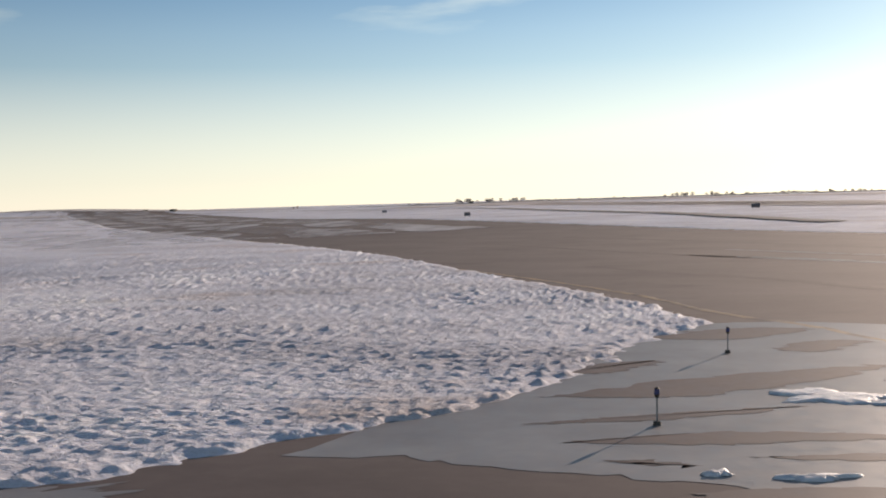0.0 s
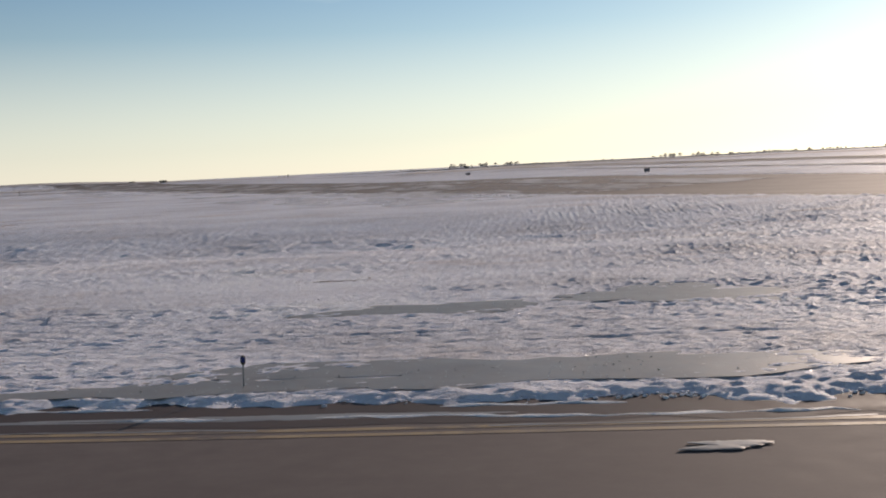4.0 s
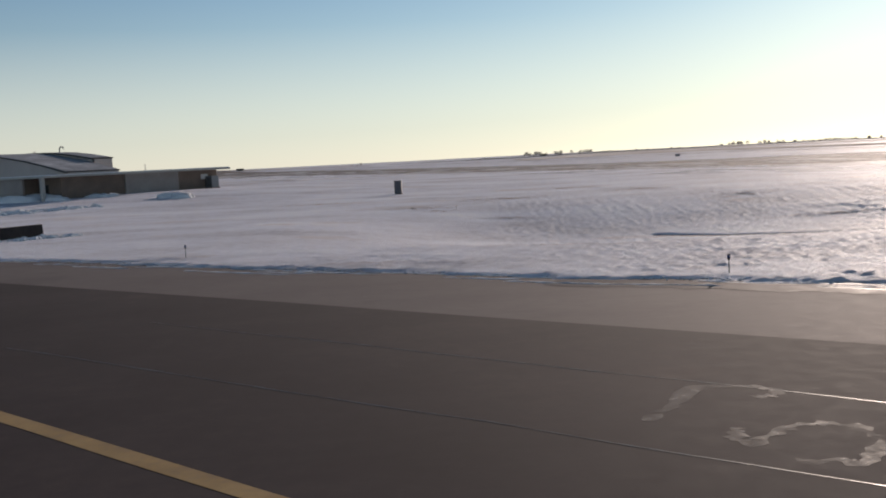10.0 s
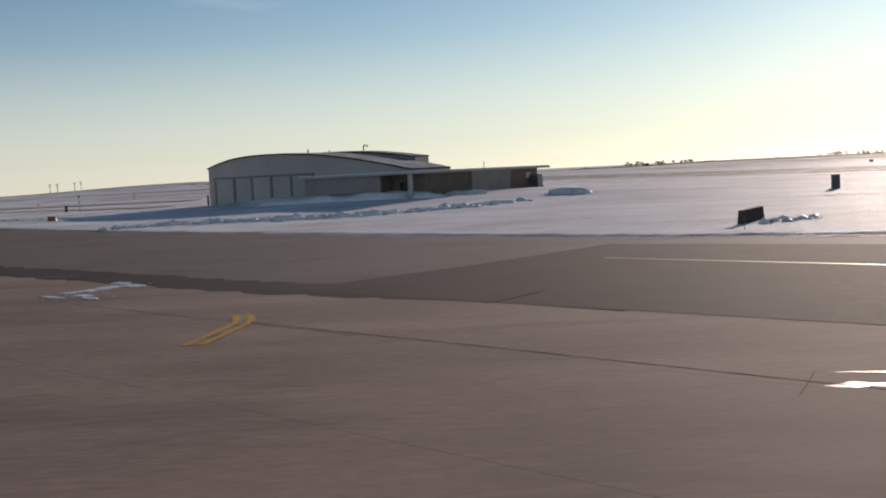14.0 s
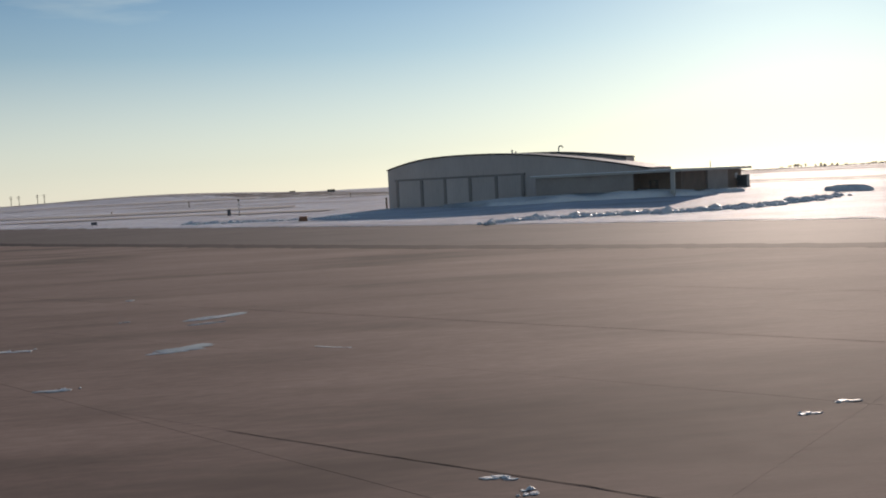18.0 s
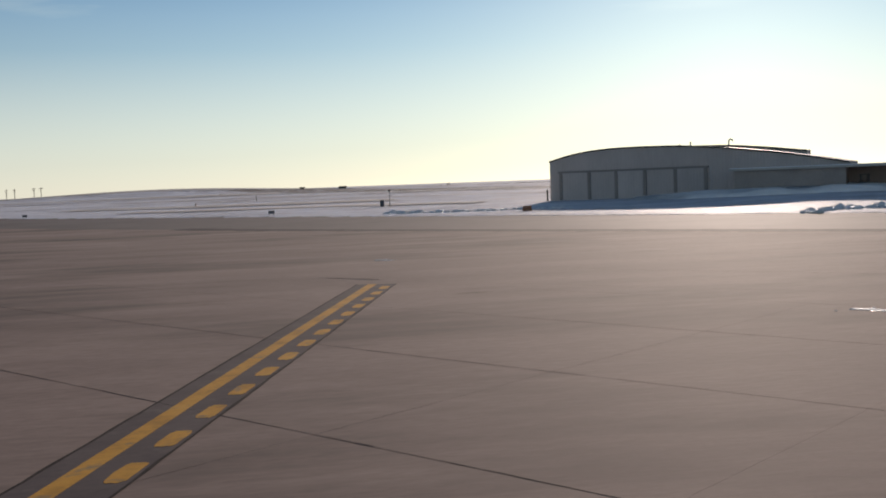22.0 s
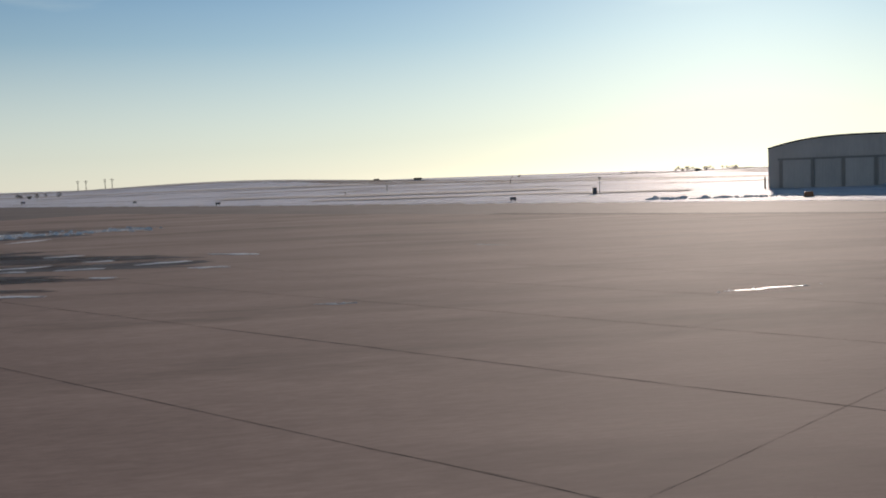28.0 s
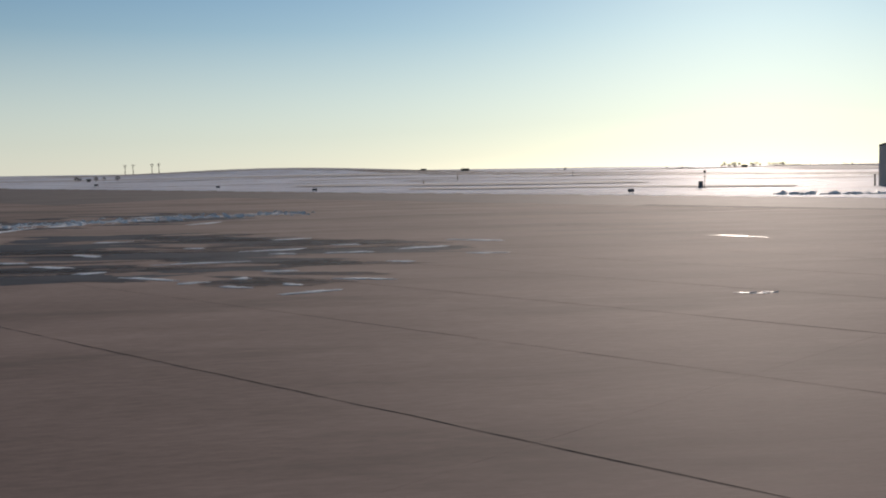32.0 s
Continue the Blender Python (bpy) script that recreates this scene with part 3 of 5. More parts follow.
CORNER = curve_through(m2([(-52, -20), (-44, -1), (-38.4, 9.4), (-35.7, 13.2), (-34.9, 15.4), (-34.8, 17.6), (-35.5, 19.8), (-37.2, 21.7), (-40.6, 24.8), (-45.5, 29.2), (-51, 33.8)]))
apron_outline = CORNER + m2([(-60, 42.6), (-76, 58.0), (-95, 79.4), (-113, 99.4), (-150, 140), (-230, 230), (-260, 100), (-230, -20)])


def inside(px, py, poly):
    hit = False
    for (ax, ay), (bx, by) in zip(poly, poly[1:] + poly[:1]):
        if (ay > py) != (by > py) and px < (bx - ax) * (py - ay) / (by - ay) + ax:
            hit = not hit
    return hit


def slab_frame(i, j):
    """Centre of the slab in row i (across b) and column j (along a)."""
    b = (-82.9 * K) + (i + 0.5) * SLAB
    a = (-107.0 * K) + (j + 0.5) * SLAB
    return b * BX + a * BY, b * BY - a * BX


# ---- hangars ----
DIR = (0.773, -0.634)
OUT = (0.634, 0.773)
HX, HY = -73.4 * K, 132.7 * K
HTURN = math.degrees(math.atan2(DIR[1], DIR[0]))


def arch_points(profile, n=40):
    s = [p[0] * K for p in profile]
    z = [p[1] * K for p in profile]
    out = []
    for k in range(n + 1):
        t = s[-1] * k / n
        out.append((t, float(np.interp(t, s, z))))
    return out


def smooth_profile(profile, n=44):
    """Profile points smoothed into one even curve."""
    pts = arch_points(profile, n)
    zs = [z for _, z in pts]
    for _ in range(3):
        zs = [zs[0]] + [(zs[k - 1] + 2 * zs[k] + zs[k + 1]) / 4 for k in range(1, n)] + [zs[-1]]
    return [(s, z) for (s, _), z in zip(pts, zs)]


def hangar(name, label, x, y, profile, depth, doors, door_top, wall_z0):
    root = empty(name, x, y, 0.0, HTURN)
    tagged(root, label, "hangar")
    pts = smooth_profile(profile)
    # End wall with vertical ribs, one shallow fold every 0.4 m.
    width = pts[-1][0]
    verts, faces = [], []
    n = int(width / 0.2)
    for k in range(n + 1):
        s = width * k / n
        z = float(np.interp(s, [p[0] for p in pts], [p[1] for p in pts]))
        dy = 0.0 if k % 2 else 0.035
        verts += [(s, dy, wall_z0), (s, dy, z), (s, 0.3, z), (s, 0.3, wall_z0)]
    for k in range(n):
        a, b = 4 * k, 4 * k + 4
        faces += [(a, b, b + 1, a + 1), (a + 1, b + 1, b + 2, a + 2), (a + 2, b + 2, b + 3, a + 3)]
    mesh_object("end_wall", verts, faces, METAL_WALL, root)
    for sx, nm in ((0.15, "side_wall"), (width - 0.15, "side_wall")):
        zt = pts[0][1] if sx < 1 else pts[-1][1]
        part(nm, box(fresh(), sx - 0.15, sx + 0.15, 0.3, depth, wall_z0, zt), METAL_WALL, root)
    zt = max(p[1] for p in pts)
    part("rear_wall", box(fresh(), 0.3, width - 0.3, depth - 0.3, depth, wall_z0, min(pts[0][1], pts[-1][1])), METAL_WALL, root)
    # Vaulted roof shell with a fascia in front.
    verts, faces = [], []
    for s, z in pts:
        verts += [(s, -0.25, z), (s, depth + 0.2, z), (s, depth + 0.2, z + 0.14), (s, -0.25, z + 0.14)]
    for k in range(len(pts) - 1):
        a, b = 4 * k, 4 * k + 4
        for q in range(4):
            faces.append((a + q, a + (q + 1) % 4, b + (q + 1) % 4, b + q))
    faces += [(3, 2, 1, 0), tuple(4 * (len(pts) - 1) + q for q in range(4))]
    roof = mesh_object("roof", verts, faces, DARK_STEEL, root)
    verts, faces = [], []
    for s, z in pts:
        verts += [(s, 0.0, z + 0.145), (s, depth, z + 0.145), (s, depth, z + 0.20), (s, 0.0, z + 0.20)]
    for k in range(len(pts) - 1):
        a, b = 4 * k, 4 * k + 4
        for q in range(4):
            faces.append((a + q, a + (q + 1) % 4, b + (q + 1) % 4, b + q))
    mesh_object("roof_sheet", verts, faces, ROOF_SHEET, roof)
    # Sliding doors: sheets between dark posts, with a rail above.
    if doors:
        part("door_rail", box(fresh(), doors[0] * K - 0.4, doors[-1] * K + 0.4, -0.22, -0.02, door_top * K, door_top * K + 0.28, 0.02), DOOR_POST, root)
        for k, (a, b) in enumerate(zip(doors[:-1], doors[1:])):
            off = -0.10 if k % 2 else -0.17
            verts, faces = [], []
            x0, x1 = a * K + 0.25, b * K - 0.25
            for q in range(19):
                sx = x0 + (x1 - x0) * q / 18
                oy = off - (0.03 if q % 2 else 0.0)
                verts += [(sx, oy, wall_z0), (sx, oy, door_top * K), (sx, off + 0.06, door_top * K)]
            for q in range(18):
                faces += [(3 * q, 3 * q + 3, 3 * q + 4, 3 * q + 1), (3 * q + 1, 3 * q + 4, 3 * q + 5, 3 * q + 2)]
            door = mesh_object("sliding_door", verts, faces, METAL_DOOR, root)
            tagged(door, "pale ribbed sliding door sheet")
            part("door_post", box(fresh(), a * K - 0.22, a * K + 0.22, -0.24, -0.02, wall_z0, door_top * K, 0.02), DOOR_POST, root)
        part("door_post", box(fresh(), doors[-1] * K - 0.22, doors[-1] * K + 0.22, -0.24, -0.02, wall_z0, door_top * K, 0.02), DOOR_POST, root)
    return root


front = hangar("hangar", "large tan metal hangar with a shallow arched roof", HX, HY,
               [(0, 4.9), (1.2, 5.25), (2.4, 5.5), (4, 5.8), (6, 6.0), (9, 6.1), (12, 6.08), (15, 6.0), (18, 5.78), (21, 5.45), (25, 4.92), (29, 4.25), (32.4, 3.58)],
               6.5 * K, [1.4, 4.8, 8.0, 11.3, 14.7, 18.0], 3.6, -0.2)
part("corner_post", box(fresh(), -0.55, -0.35, -0.1, 0.1, -0.2, 2.2, 0.02), DARK_STEEL, front)
hx2, hy2 = HX + OUT[0] * 6.65 * K, HY + OUT[1] * 6.65 * K
hangar("hangar", "second metal hangar with arched roof behind the first", hx2, hy2,
              [(0, 5.0), (3, 5.45), (5.5, 5.77), (8.4, 5.95), (14, 6.08), (19.1, 5.95), (23.6, 5.5), (27.2, 5.02)], 2.6 * K, None, 3.6, -0.2)


def vent(x, y, z, h, hook):
    root = empty("roof_vent", x, y, z)
    tagged(root, "small metal vent pipe on the hangar roof", "vent")
    bm = fresh()
    tube(bm, (0, 0, -0.1), (0, 0, h), 0.09)
    part("pipe", bm, GREY_METAL, root)
    if hook:
        bm = fresh()
        last = Vector((0, 0, h))
        for k in range(1, 7):
            t = math.pi * k / 6
            p = Vector((0.3 - 0.3 * math.cos(t), 0, h + 0.3 * math.sin(t)))
            tube(bm, last, p, 0.09)
            last = p
        part("bend", bm, GREY_METAL, root)
    else:
        part("cap", tube(fresh(), (0, 0, h), (0, 0, h + 0.15), 0.16, 0.05), GREY_METAL, root)


def from_hangar(s, n):
    return HX + (DIR[0] * s + OUT[0] * n) * K, HY + (DIR[1] * s + OUT[1] * n) * K


for s, n, z, h, hook in ((18.6, 7.9, 5.95, 0.7, True), (16.0, 1.5, 5.95, 0.5, False), (13.0, 7.9, 6.05, 0.35, False)):
    x, y = from_hangar(s, n)
    vent(x, y, z * K, h, hook)

# ---- low annex ----
ax, ay = from_hangar(22.2, -5.2)
annex = empty("annex", ax, ay, 0.0, HTURN)
tagged(annex, "low brown flat-roofed annex with snow on its roof", "building")
AW, AD, AZ = 14.8 * K, 21.5 * K, 3.33 * K
part("front_wall", box(fresh(), 0, 10.6 * K, 0, 0.3, 0, AZ - 0.25), GREY_WALL, annex)
part("porch_wall", box(fresh(), 10.6 * K, AW - 0.3, 2.2, 2.5, 0, AZ - 0.25), BROWN_WALL, annex)
part("porch_side", box(fresh(), 10.6 * K - 0.3, 10.6 * K, 0.3, 2.5, 0, AZ - 0.25), BROWN_WALL, annex)
part("end_wall", box(fresh(), 0, 0.3, 0.3, 5.2 * K, 0, AZ - 0.25), GREY_WALL, annex)
part("side_wall", box(fresh(), AW - 0.3, AW, 2.2, 9.2 * K, 0, AZ - 0.25), BROWN_WALL, annex)
part("side_wall", box(fresh(), AW - 0.3, AW + 0.25, 9.2 * K, 16 * K, 0, AZ - 0.25), GREY_WALL, annex)
part("side_wall", box(fresh(), AW - 0.3, AW, 16 * K, AD, 0, AZ - 0.25), BROWN_WALL, annex)
part("rear_wall", box(fresh(), 10.8 * K, AW - 0.3, AD - 0.3, AD, 0, AZ - 0.25), BROWN_WALL, annex)
roof = part("roof", box(fresh(), -0.5, AW + 1.1, -0.7, AD + 1.6, AZ - 0.25, AZ, 0.03), TRIM, annex, "pale flat roof with deep eaves")
part("roof_snow", box(fresh(), -0.42, AW + 1.0, -0.6, AD + 1.5, AZ + 0.002, AZ + 0.1, 0.04), CLEAN_SNOW, roof)
part("column", box(fresh(), AW - 0.35, AW + 0.1, -0.45, 0.0, 0, AZ - 0.25, 0.03), TRIM, annex, "pale square porch column")
door = part("door", box(fresh(), 11.6 * K, 12.5 * K, 2.14, 2.198, 0.6, 2.95), DARK_STEEL, annex)
part("door_window", box(fresh(), 11.8 * K, 12.3 * K, 2.12, 2.139, 2.0, 2.8), GLASS_DARK, door)
part("notice_board", box(fresh(), AW + 0.003, AW + 0.06, 19.2 * K, 20.2 * K, 2.6, 3.3, 0.01), WHITE_PANEL, annex, "white notice board on the wall")
unit = empty("cooling_unit", -42.6, 147.2, None, HTURN)
tagged(unit, "grey metal cooling unit standing beside the annex", "cooling unit")
body = part("casing", box(fresh(), -0.95, 0.95, -0.6, 0.6, 0.15, 1.75, 0.03), GREY_METAL, unit)
for k in range(7):
    part("slat", box(fresh(), -0.8, 0.8, -0.63, -0.602, 0.35 + 0.18 * k, 0.43 + 0.18 * k), DARK_STEEL, body)
part("plinth", box(fresh(), -1.05, 1.05, -0.7, 0.7, -0.2, 0.148), CONCRETE, unit)
x, y = from_hangar(38.2, 7.0)
root = empty("roof_pole", x - 2.0 * DIR[0], y - 2.0 * DIR[1], AZ + 0.09)
tagged(root, "short metal pole standing on the annex roof", "pole")
part("pole", tube(fresh(), (0, 0, 0), (0, 0, 0.75), 0.05), GREY_METAL, root)
part("cap", tube(fresh(), (0, 0, 0.75), (0, 0, 0.83), 0.08, 0.05), GREY_METAL, root)

# ---- painted lines ----
def stripes(name, label, line, offsets, width, material, lift=0.0005, dash=None):
    """Parallel painted lines, or dashes, each a mesh under one marking."""
    root = empty(name, line[0][0], line[0][1], 0.0)
    root.matrix_basis = Matrix.Identity(4)
    tagged(root, label, "marking", kind="structure")
    for off in offsets:
        pts = []
        for k, (x, y) in enumerate(line):
            ax, ay = line[max(0, k - 1)]
            bx, by = line[min(len(line) - 1, k + 1)]
            L = math.hypot(bx - ax, by - ay)
            pts.append((x - (by - ay) / L * off, y + (bx - ax) / L * off))
        ribbon("line", pts, width, material, lift, root, ragged=0.05, step=1.5)
    return root


# Edge line of the taxiway, two faded stripes just inside the snow.
edge_line = m2([(75, 10.2), (66.9, 10.4), (58.6, 10.4), (54.8, 10.7), (46.2, 11.0), (41.2, 11.2), (36.6, 11.5), (31.5, 11.4), (27.1, 11.8), (20.2, 13.0), (18.5, 12.9), (11.4, 14.3), (6.4, 16.5), (-0.3, 20.9)])
edge_line = curve_through([(x, y) for x, y in edge_line if (x, y) != (18.5 * K, 12.9 * K)])
stripes("edge_line", "two faded yellow edge stripes along the taxiway", edge_line, (-0.16, 0.16), 0.15, FADED_YELLOW)
gaps = random.Random(5)
k = 0
while k < len(edge_line) - 6:
    n = gaps.randrange(3, 9)
    ob = ribbon("ice_streak", [(x, y + gaps.uniform(0.15, 0.3)) for x, y in edge_line[k:k + n]], gaps.uniform(0.05, 0.13), ICE, 0.004, ragged=0.9, step=0.4)
    tagged(ob, "thin streak of ice frozen along the edge stripe", "ice", "ice streaks along the edge stripe")
    k += n + gaps.randrange(0, 3)
# Wet strips by the snow; shade of edge and ridges is painted in too.
ob = ribbon("wet_margin", [(116, 12.6), (104, 13.2)] + [(x, y + 1.2) for x, y in edge_line], 1.7, WET_AND_SHADE, 0.0, ragged=0.25, step=0.8)
tagged(ob, "dark wet margin of the taxiway, snow edge's shade in its colour", "wet patch", kind="structure")
ob = ribbon("wet_margin", [(x - 0.35, y - 0.75) for x, y in NEAR[11:17]], 2.0, WET_AND_SHADE, 0.002, ragged=0.2, step=0.6)
tagged(ob, "dark slushy margin beside the taxiway, ridge shade in its colour", "wet patch", kind="structure")
# The lead-in line carries the glare on it in its colour.
stripes("lead_in_line", "worn yellow lead-in line, dulled for glare, across dark asphalt", m2([(-7.6, 6.9), (-11.4, 10.5), (-15.38, 14.36), (-20.1, 19.0), (-24.8, 23.6), (-32.7, 31.2), (-40.6, 38.9)]), (0.0,), 0.34, GLARE_YELLOW, 0.005)
curve = m2([(-55.15, 17.05), (-54.4, 17.75), (-53.5, 18.7), (-52.6, 19.75)])
curve2 = m2([(-50.75, 24.4), (-50.5, 26), (-50.35, 27.4), (-50.6, 28.7)])
for line in (curve, curve2):
    line[:] = curve_through(line, 4)
    ob = ribbon("line_backing", line, 0.66, FADED_YELLOW, 0.016, ragged=0.12, step=0.4)
    tagged(ob, "worn pale paint backing under a taxi line", "marking", kind="structure")
stripes("curved_line", "double yellow taxi line on concrete", curve, (-0.19, 0.19), 0.17, YELLOW, 0.02)
stripes("curved_line", "short curved double yellow taxi line", curve2, (-0.19, 0.19), 0.17, YELLOW, 0.02)

# Far edge of the snow field: a tan line of paint and grit along the runway, with rubber and snow streaks beyond it.
ob = ribbon("runway_edge_line", curve_through(m2([(44, 101), (60.8, 78.0), (73.0, 55.9), (79.9, 44.7), (84.3, 36.6), (86.5, 30.8), (88.2, 28.0), (89.3, 25.3), (91.5, 20)])), 0.28, FADED_YELLOW, 0.002, ragged=0.5, step=0.5)
tagged(ob, "gritty tan edge line along the runway", "marking", kind="structure")
for k, (line, w, mt, lab) in enumerate((([(87.5, 57), (89.6, 54.9), (92.5, 52.1), (95.0, 48.9), (99, 44)], 0.7, ICE, "long icy streak shining on the runway"), ([(90, 62), (97, 53), (104, 44)], 0.5, ICE, "thin icy streak shining on the runway"),
                                        ([(82.8, 49.8), (86.3, 44.4), (89.1, 41.6), (92, 36.7), (96, 30)], 0.8, TYRE, "dark rubber streak along the runway"), ([(76, 74), (84, 62), (93, 50)], 0.9, TYRE, "dark rubber streak along the runway"),
                                        ([(80, 84), (90, 72), (98, 60), (106, 47)], 1.4, TYRE, "broad dark rubber streak along the runway"))):
    ob = ribbon("runway_streak", curve_through(m2(line)), w, mt, 0.001, ragged=0.6, step=0.5)
    tagged(ob, lab, "streak", "streaks on the runway")

# Boundary marking: a solid and a dashed stripe on a black band.
LA, LB = (-104.16 * K, 48.0 * K), (-110.15 * K, 26.6 * K)
LB = (LA[0] + (LB[0] - LA[0]) * 1.35, LA[1] + (LB[1] - LA[1]) * 1.35)
bound = empty("boundary_marking", 0, 0, 0.0)
tagged(bound, "solid and dashed yellow boundary marking on a black band", "marking", kind="structure")
L = math.hypot(LB[0] - LA[0], LB[1] - LA[1])
ux, uy = (LB[0] - LA[0]) / L, (LB[1] - LA[1]) / L
px, py = -uy, ux


def across(d, off):
    return (LA[0] + ux * d + px * off, LA[1] + uy * d + py * off)


ribbon("black_band", [across(0, 0.16), across(L, 0.16)], 1.46, PAINT_BLACK, 0.014, bound, ragged=0.03, step=1.0)
ribbon("solid_line", [across(0, 0.0), across(L, 0.0)], 0.33, YELLOW, 0.018, bound, ragged=0.03, step=1.2)
d = 0.9
while d < L:
    rim = []
    for q in range(28):
        t = 2 * math.pi * q / 28
        e = 0.45
        u, v = abs(math.cos(t)) ** e * math.copysign(1, math.cos(t)), abs(math.sin(t)) ** e * math.copysign(1, math.sin(t))
        x, y = across(d + 0.49 + 0.50 * u * random.uniform(0.93, 1.04), 0.645 + 0.165 * v * random.uniform(0.9, 1.05))
        rim.append((x, y, land_z(x, y) + 0.018))
    mesh_object("dash", rim, [tuple(range(28))], YELLOW, bound)
    d += 1.83
ribbon("border_crack", [across(0, -0.58), across(L, -0.58)], 0.06, TAR, 0.016, bound, ragged=0.4, step=0.5)
ribbon("border_crack", [across(0, 0.89), across(L, 0.89)], 0.06, TAR, 0.016, bound, ragged=0.4, step=0.5)

# Sealed paving-lane seams in the dark asphalt.
for k, (a, b) in enumerate((((-15.5, 22.2), (-2.0, 10.4)), ((-17.5, 19.9), (-3.2, 7.6)), ((-25.5, 19.9), (-13.0, 7.4)), ((-27.5, 17.6), (-15.5, 5.6)), ((-33, 17.5), (-20, 4.5)))):
    line = [(a[0] + (b[0] - a[0]) * t / 12 + random.uniform(-0.04, 0.04), a[1] + (b[1] - a[1]) * t / 12 + random.uniform(-0.04, 0.04)) for t in range(13)]
    ob = ribbon("sealed_seam", m2(line), 0.03, GLOSSY_SEAM, 0.005, ragged=0.5, step=0.4)
    tagged(ob, "thin icy paving seam in dark asphalt", "seam", kind="structure")
for line in ([(-50.3, 27.4), (-45.3, 22.6), (-40.1, 17.5), (-37.4, 14.7), (-35.9, 13.3), (-33, 10.4)], [(-36.9, 14.4), (-36.3, 15.6), (-35.9, 16.9)],
             [(-98.2, 25.4), (-97.2, 24.3), (-96.7, 23.5)]):
    ob = ribbon("crack", m2(line), 0.035 if len(line) > 4 else 0.012, TAR, 0.016, ragged=0.7, step=0.3)
    tagged(ob, "dark wandering crack in the pavement", "crack", kind="structure")
ob = ribbon("kerb_crack", CORNER[8:], 0.10, TAR, 0.0145, ragged=0.5, step=0.4)
tagged(ob, "dark sealed joint round the rounded apron corner", "seam", kind="structure")
ob = ribbon("frost_strip", m2([(-0.9, 14.6), (-0.55, 13.6), (-0.45, 12.4), (-0.6, 11.2), (-0.4, 10.0), (-0.5, 8.6), (-0.45, 6.5)]), 0.26, FROST, 0.012, ragged=0.7, step=0.12)
tagged(ob, "faint feathered line of frost along the asphalt edge", "frost mark", kind="structure")
for line in ([(-1.1, 17.16), (3.04, 16.49), (6.94, 16.17)], [(6.94, 16.17), (6.73, 10.78)]):
    ob = ribbon("asphalt_crack", line, 0.035, TAR, 0.004, ragged=0.7, step=0.3)
    tagged(ob, "thin dark crack in the weathered asphalt", "crack", kind="structure")
ob = ribbon("joint_strip", m2([(-0.95, 14.3), (-0.95, 6.0)]), 0.75, ASPHALT, 0.005, ragged=0.02, step=1.2)
tagged(ob, "worn pale pavement joint", "seam", kind="structure")

# ---- patches of snow and ice on the pavement ----
def crumbled(x, y, rx, ry, turn, lift, seed, thick):
    """A thawing patch of snow: thin ragged sheets side by side, with crumbs on and round them."""
    rng = random.Random(seed)
    c, s = math.cos(radians(turn)), math.sin(radians(turn))
    root = empty("snow_patch", x, y)
    z0 = root.matrix_basis.translation.z

    def place(u, v, zz):
        px, py = u * c - v * s, u * s + v * c
        return (px, py, land_z(x + px, y + py) - z0 + lift + zz)

    lobes = max(3, min(7, int(2.5 * rx / max(0.08, ry) ** 0.5 / 1.2)))
    n = 18
    for q in range(lobes):
        u0 = rx * ((q + 0.5) / lobes * 2 - 1) * 0.85 + rng.gauss(0, rx * 0.06)
        v0 = rng.gauss(0, ry * 0.45)
        a, b = rx / lobes * rng.uniform(0.9, 1.9), ry * rng.uniform(0.25, 0.7)
        h = thick * rng.uniform(0.12, 0.32) + q * 0.0015
        rag = [rng.uniform(0.62, 1.2) for _ in range(n)]
        verts = [place(u0 + a * rag[j] * k * math.cos(2 * math.pi * j / n), v0 + b * rag[j] * k * math.sin(2 * math.pi * j / n), zz) for k, zz in ((1.0, 0.0), (0.8, h)) for j in range(n)]
        mesh_object("sheet", verts, [(j, (j + 1) % n, n + (j + 1) % n, n + j) for j in range(n)] + [tuple(range(n, 2 * n))], CLEAN_SNOW, root)
    verts, faces = [], []
    for _ in range(int(3 + 11 * rx)):
        px, py, z = place(rng.gauss(0, rx * 0.55), rng.gauss(0, ry * 0.7), 0.0)
        w, i = rng.uniform(0.015, 0.045), len(verts)
        verts += [(px - w * 1.3, py - w, z), (px + w * 1.3, py - w * 0.8, z), (px + w, py + w, z), (px - w, py + w * 0.9, z), (px + rng.uniform(-w, w) * 0.5, py, z + w * rng.uniform(0.5, 1.0))]
        faces += [(i, i + 1, i + 4), (i + 1, i + 2, i + 4), (i + 2, i + 3, i + 4), (i + 3, i, i + 4)]
    tagged(mesh_object("crumbs", verts, faces, CLEAN_SNOW, root), kind="stuff")
    return root


